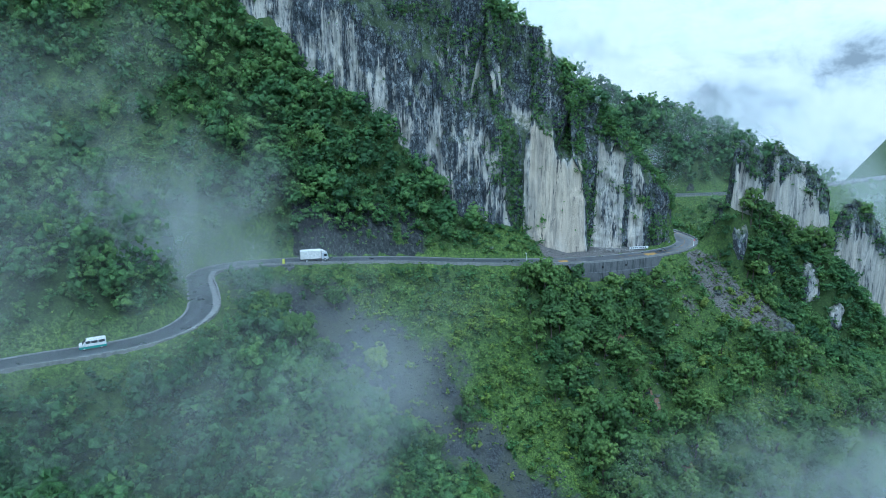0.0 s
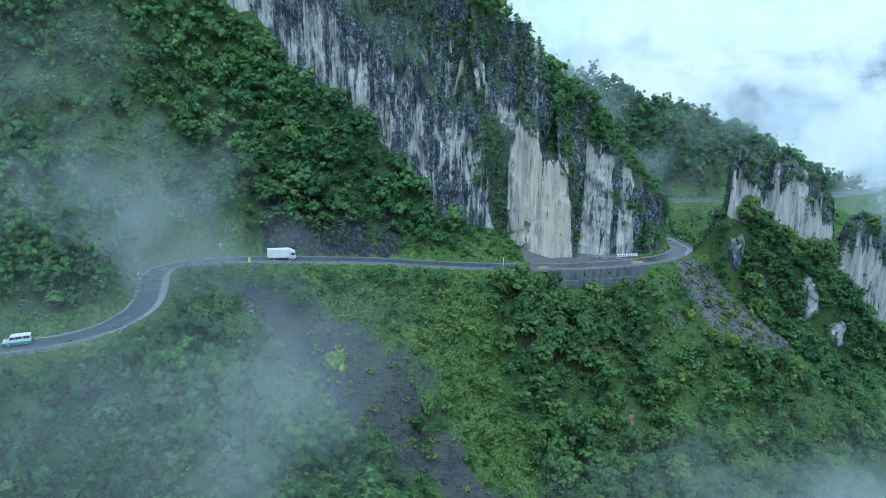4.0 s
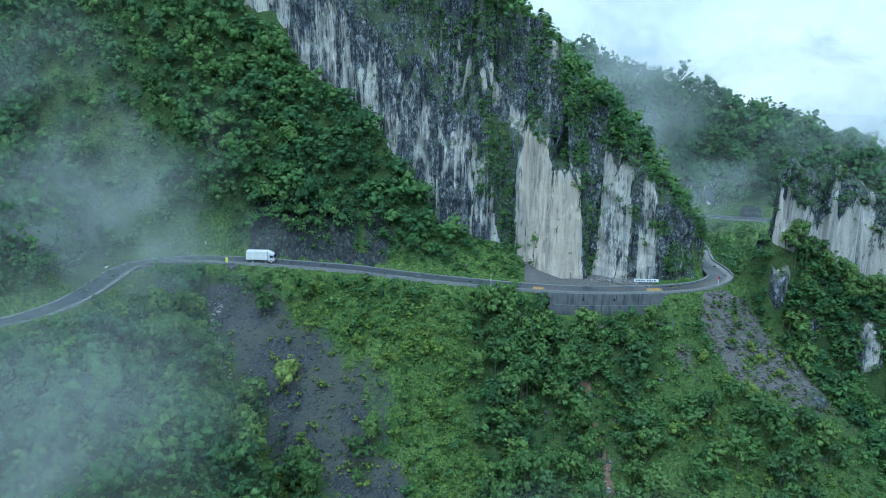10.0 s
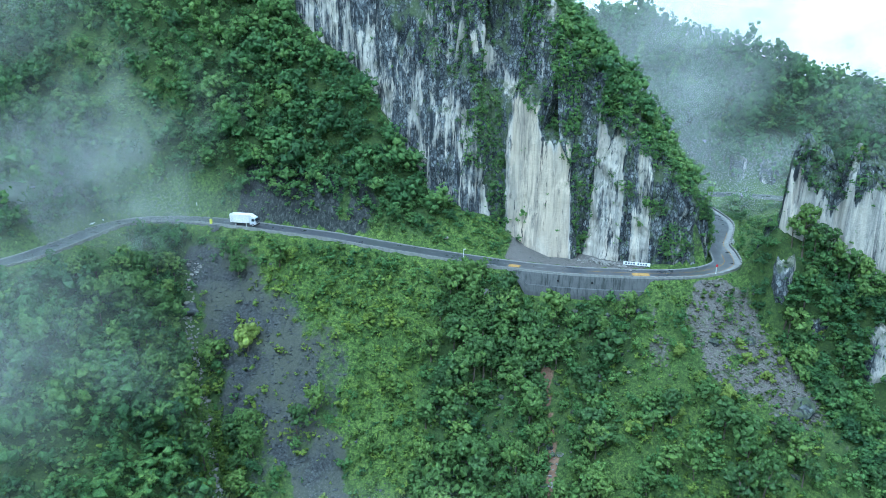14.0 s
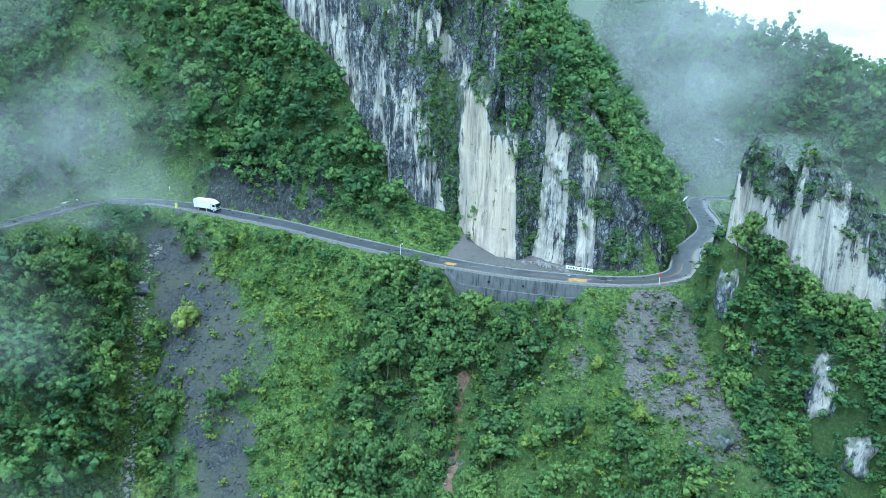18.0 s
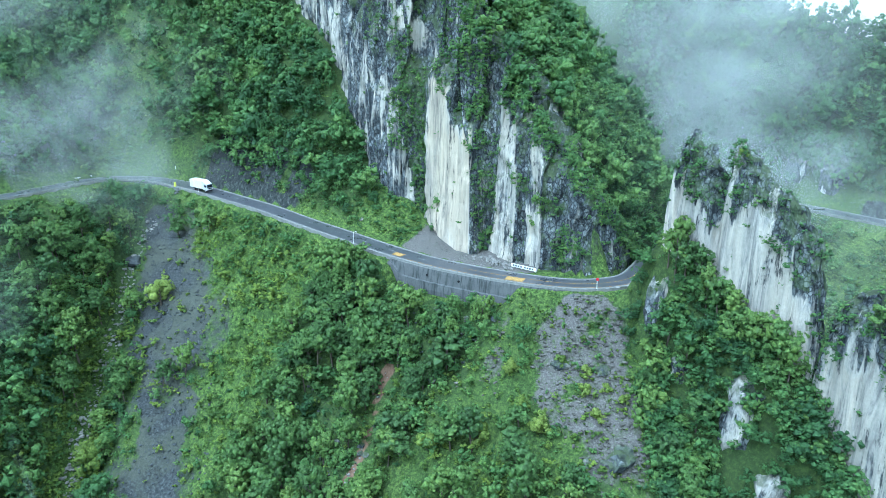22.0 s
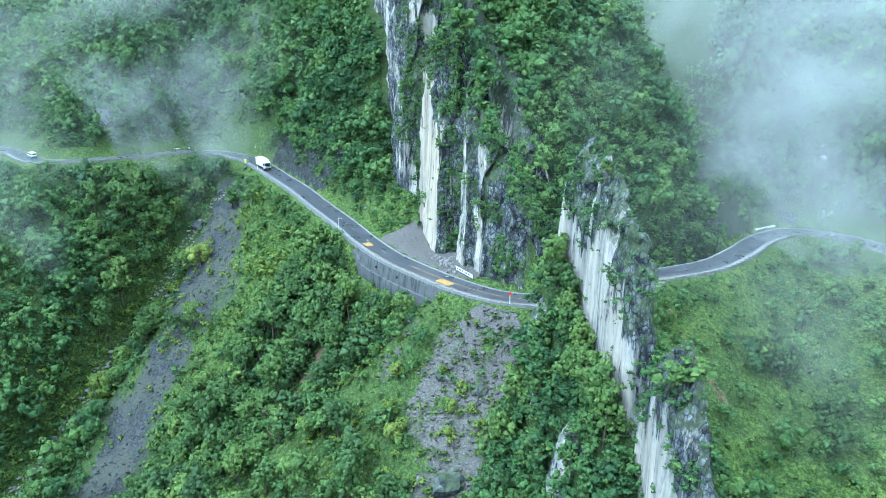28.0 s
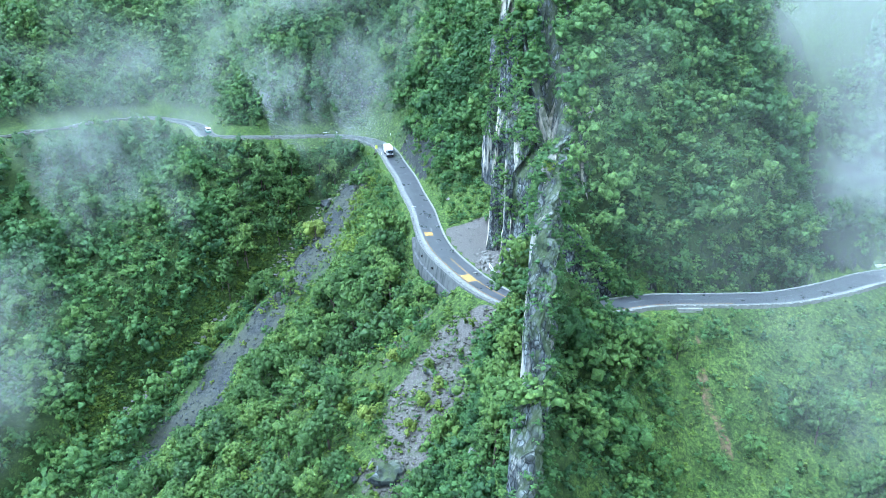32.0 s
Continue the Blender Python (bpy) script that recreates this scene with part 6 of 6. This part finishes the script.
def lone(x, y, r, tall, k, mat, label, category="tree", group="", z=None):
    src = TREES[k]
    root = new(category.replace(" ", "_"), None)
    if z is None:
        z = float(height(np.array([x]), np.array([y]))[0])
    root.matrix_basis = Matrix.LocRotScale((x, y, z - 0.25 * r), Euler((0, 0, x)), (r, r, r * tall))
    for child in src.children:
        me = child.data
        if child.name.startswith("crown") and mat is not None:
            me = FULL[k % 3]
        part(child.name.split(".")[0], me, root)
    return tagged(root, label, category, group)


lone(-18, 179, 4.5, 1.2, 4, M_LIME, "single rounded light green tree on the dark scree")
lone(5, 151, 4.2, 1.2, 1, M_LIME, "leafy light green tree at the lower scree")
lone(-6, 166, 2.2, 1.1, 2, M_LIME, "young green tree growing on the scree")
lone(64.5, 211.5, 5.2, 1.0, 5, None, "broad spreading tree with a pale green crown")
lone(48, 203, 4.6, 1.25, 1, None, "tall dark tree over the wooded slope")
lone(40, 207, 4.2, 1.2, 3, None, "tall dark tree over the wooded slope")
for k, (x, y, r) in enumerate(((80, 215, 2.0), (87, 222, 1.5), (92, 224, 1.5), (94, 221, 1.7), (101, 224, 1.3), (97, 224, 1.2), (82, 204, 2.8), (92, 211, 2.4), (75, 197, 2.6), (99, 219, 1.6), (86, 212, 2.0))):
    lone(x, y, r, 1.15, k % 7, M_LIME, "bright yellow-green bush on the stony slope", "bush", "bright bushes on the talus")
for k in range(12):
    x = 99.5 + k * 2.5
    lone(x, 233.6 + float(fin_line(x)) - 0.5 * (k % 3), 2.3 + 0.35 * (k * 7 % 4), 1.25, k % 7, None, "dark green tree against the foot of the rock fin", "tree", "trees at the foot of the fin", z=float(spur(x)) + (0.6 if x < 108 else 0.0))
lone(139.4, 235.6, 3.2, 0.9, 2, None, "pale leafy tree on the crest of the lower rock fin", z=21.5)
lone(110.5, 240.0, 1.3, 1.0, 0, M_LIME, "small pale tree on the tip of the pinnacle", z=42.5)
for x, y, r in ((115, 290, 3.0), (119, 287, 3.3), (112, 294, 2.6), (100, 284, 3.2), (104, 287, 3.4), (98, 289, 2.6), (96, 299, 2.6), (92.5, 266, 2.7), (98.7, 259, 3.2), (103.5, 254.5, 3.2)):
    lone(x, y, r, 1.35, int(x) % 7, None, "dark green tree standing in the grassy bowl", "tree", "trees in the bowl")


# ---- distance: glowing sheets of cloud that fill the valley behind the hills ----
def backdrop(radius, a0, a1, z0, z1, low, high, scale, seed, color):
    n = 60
    th = np.radians(np.linspace(a0, a1, n))
    v = np.stack([np.stack([60 + radius * np.cos(th), 220 + radius * np.sin(th), np.full(n, z)], 1) for z in (z0, z1)], 1).reshape(-1, 3)
    mat = bpy.data.materials.new("cloud_sea")
    mat.use_nodes = True
    nodes, links = mat.node_tree.nodes, mat.node_tree.links
    nodes.clear()

    def T(kind, ins=None, **props):
        m = nodes.new("ShaderNode" + kind)
        for k, w in props.items():
            setattr(m, k, w)
        for k, w in (ins or {}).items():
            if isinstance(w, bpy.types.NodeSocket):
                links.new(w, m.inputs[k])
            else:
                m.inputs[k].default_value = w
        return m
    pos = T("NewGeometry").outputs["Position"]
    h = maths(T, "DIVIDE", maths(T, "SUBTRACT", T("SeparateXYZ", {0: pos}).outputs[2], z0), z1 - z0)
    mp = T("Mapping", {"Vector": pos, "Location": (seed, seed, 0), "Scale": (scale, scale, scale * 2.2)}).outputs[0]
    nz = noise_fac(T, mp, 1.0, 7, 0.55, 0.3)
    f = maths(T, "SUBTRACT", maths(T, "ADD", maths(T, "MULTIPLY", nz, 1.3), 0.66), maths(T, "MULTIPLY", h, 1.15))
    a = ramp(T, f, [(low, (0, 0, 0)), (high, (1, 1, 1))])
    n2 = noise_fac(T, T("Mapping", {"Vector": pos, "Location": (seed * 3, 0, seed), "Scale": (scale * 2.1, scale * 2.1, scale * 3.2)}).outputs[0], 1.0, 7, 0.6, 0.4)
    tone = ramp(T, n2, [(0.3, (0.35, 0.36, 0.33)), (0.38, (0.6, 0.6, 0.53)), (0.46, (0.79, 0.77, 0.67)), (0.56, color[:3])])
    # the sheet glows by itself: daylight on the cloud is painted as emission
    em = T("Emission", {"Color": tone, "Strength": 1.0})
    mx = T("MixShader", {0: a, 1: T("BsdfTransparent").outputs[0], 2: em.outputs[0]})
    links.new(mx.outputs[0], T("OutputMaterial").inputs["Surface"])
    return tagged(new("backdrop", mesh_of("backdrop", v, grid_faces(n, 2), mat, True)), "glowing sheet of white cloud filling the distant valley", "cloud", kind="structure")


backdrop(620, -20, 175, -320, 200, 0.34, 0.6, 0.006, 3.0, (0.92, 0.88, 0.75, 1))
backdrop(1150, -40, 215, -420, 330, 0.36, 0.66, 0.0035, 8.0, (1.0, 0.94, 0.78, 1))


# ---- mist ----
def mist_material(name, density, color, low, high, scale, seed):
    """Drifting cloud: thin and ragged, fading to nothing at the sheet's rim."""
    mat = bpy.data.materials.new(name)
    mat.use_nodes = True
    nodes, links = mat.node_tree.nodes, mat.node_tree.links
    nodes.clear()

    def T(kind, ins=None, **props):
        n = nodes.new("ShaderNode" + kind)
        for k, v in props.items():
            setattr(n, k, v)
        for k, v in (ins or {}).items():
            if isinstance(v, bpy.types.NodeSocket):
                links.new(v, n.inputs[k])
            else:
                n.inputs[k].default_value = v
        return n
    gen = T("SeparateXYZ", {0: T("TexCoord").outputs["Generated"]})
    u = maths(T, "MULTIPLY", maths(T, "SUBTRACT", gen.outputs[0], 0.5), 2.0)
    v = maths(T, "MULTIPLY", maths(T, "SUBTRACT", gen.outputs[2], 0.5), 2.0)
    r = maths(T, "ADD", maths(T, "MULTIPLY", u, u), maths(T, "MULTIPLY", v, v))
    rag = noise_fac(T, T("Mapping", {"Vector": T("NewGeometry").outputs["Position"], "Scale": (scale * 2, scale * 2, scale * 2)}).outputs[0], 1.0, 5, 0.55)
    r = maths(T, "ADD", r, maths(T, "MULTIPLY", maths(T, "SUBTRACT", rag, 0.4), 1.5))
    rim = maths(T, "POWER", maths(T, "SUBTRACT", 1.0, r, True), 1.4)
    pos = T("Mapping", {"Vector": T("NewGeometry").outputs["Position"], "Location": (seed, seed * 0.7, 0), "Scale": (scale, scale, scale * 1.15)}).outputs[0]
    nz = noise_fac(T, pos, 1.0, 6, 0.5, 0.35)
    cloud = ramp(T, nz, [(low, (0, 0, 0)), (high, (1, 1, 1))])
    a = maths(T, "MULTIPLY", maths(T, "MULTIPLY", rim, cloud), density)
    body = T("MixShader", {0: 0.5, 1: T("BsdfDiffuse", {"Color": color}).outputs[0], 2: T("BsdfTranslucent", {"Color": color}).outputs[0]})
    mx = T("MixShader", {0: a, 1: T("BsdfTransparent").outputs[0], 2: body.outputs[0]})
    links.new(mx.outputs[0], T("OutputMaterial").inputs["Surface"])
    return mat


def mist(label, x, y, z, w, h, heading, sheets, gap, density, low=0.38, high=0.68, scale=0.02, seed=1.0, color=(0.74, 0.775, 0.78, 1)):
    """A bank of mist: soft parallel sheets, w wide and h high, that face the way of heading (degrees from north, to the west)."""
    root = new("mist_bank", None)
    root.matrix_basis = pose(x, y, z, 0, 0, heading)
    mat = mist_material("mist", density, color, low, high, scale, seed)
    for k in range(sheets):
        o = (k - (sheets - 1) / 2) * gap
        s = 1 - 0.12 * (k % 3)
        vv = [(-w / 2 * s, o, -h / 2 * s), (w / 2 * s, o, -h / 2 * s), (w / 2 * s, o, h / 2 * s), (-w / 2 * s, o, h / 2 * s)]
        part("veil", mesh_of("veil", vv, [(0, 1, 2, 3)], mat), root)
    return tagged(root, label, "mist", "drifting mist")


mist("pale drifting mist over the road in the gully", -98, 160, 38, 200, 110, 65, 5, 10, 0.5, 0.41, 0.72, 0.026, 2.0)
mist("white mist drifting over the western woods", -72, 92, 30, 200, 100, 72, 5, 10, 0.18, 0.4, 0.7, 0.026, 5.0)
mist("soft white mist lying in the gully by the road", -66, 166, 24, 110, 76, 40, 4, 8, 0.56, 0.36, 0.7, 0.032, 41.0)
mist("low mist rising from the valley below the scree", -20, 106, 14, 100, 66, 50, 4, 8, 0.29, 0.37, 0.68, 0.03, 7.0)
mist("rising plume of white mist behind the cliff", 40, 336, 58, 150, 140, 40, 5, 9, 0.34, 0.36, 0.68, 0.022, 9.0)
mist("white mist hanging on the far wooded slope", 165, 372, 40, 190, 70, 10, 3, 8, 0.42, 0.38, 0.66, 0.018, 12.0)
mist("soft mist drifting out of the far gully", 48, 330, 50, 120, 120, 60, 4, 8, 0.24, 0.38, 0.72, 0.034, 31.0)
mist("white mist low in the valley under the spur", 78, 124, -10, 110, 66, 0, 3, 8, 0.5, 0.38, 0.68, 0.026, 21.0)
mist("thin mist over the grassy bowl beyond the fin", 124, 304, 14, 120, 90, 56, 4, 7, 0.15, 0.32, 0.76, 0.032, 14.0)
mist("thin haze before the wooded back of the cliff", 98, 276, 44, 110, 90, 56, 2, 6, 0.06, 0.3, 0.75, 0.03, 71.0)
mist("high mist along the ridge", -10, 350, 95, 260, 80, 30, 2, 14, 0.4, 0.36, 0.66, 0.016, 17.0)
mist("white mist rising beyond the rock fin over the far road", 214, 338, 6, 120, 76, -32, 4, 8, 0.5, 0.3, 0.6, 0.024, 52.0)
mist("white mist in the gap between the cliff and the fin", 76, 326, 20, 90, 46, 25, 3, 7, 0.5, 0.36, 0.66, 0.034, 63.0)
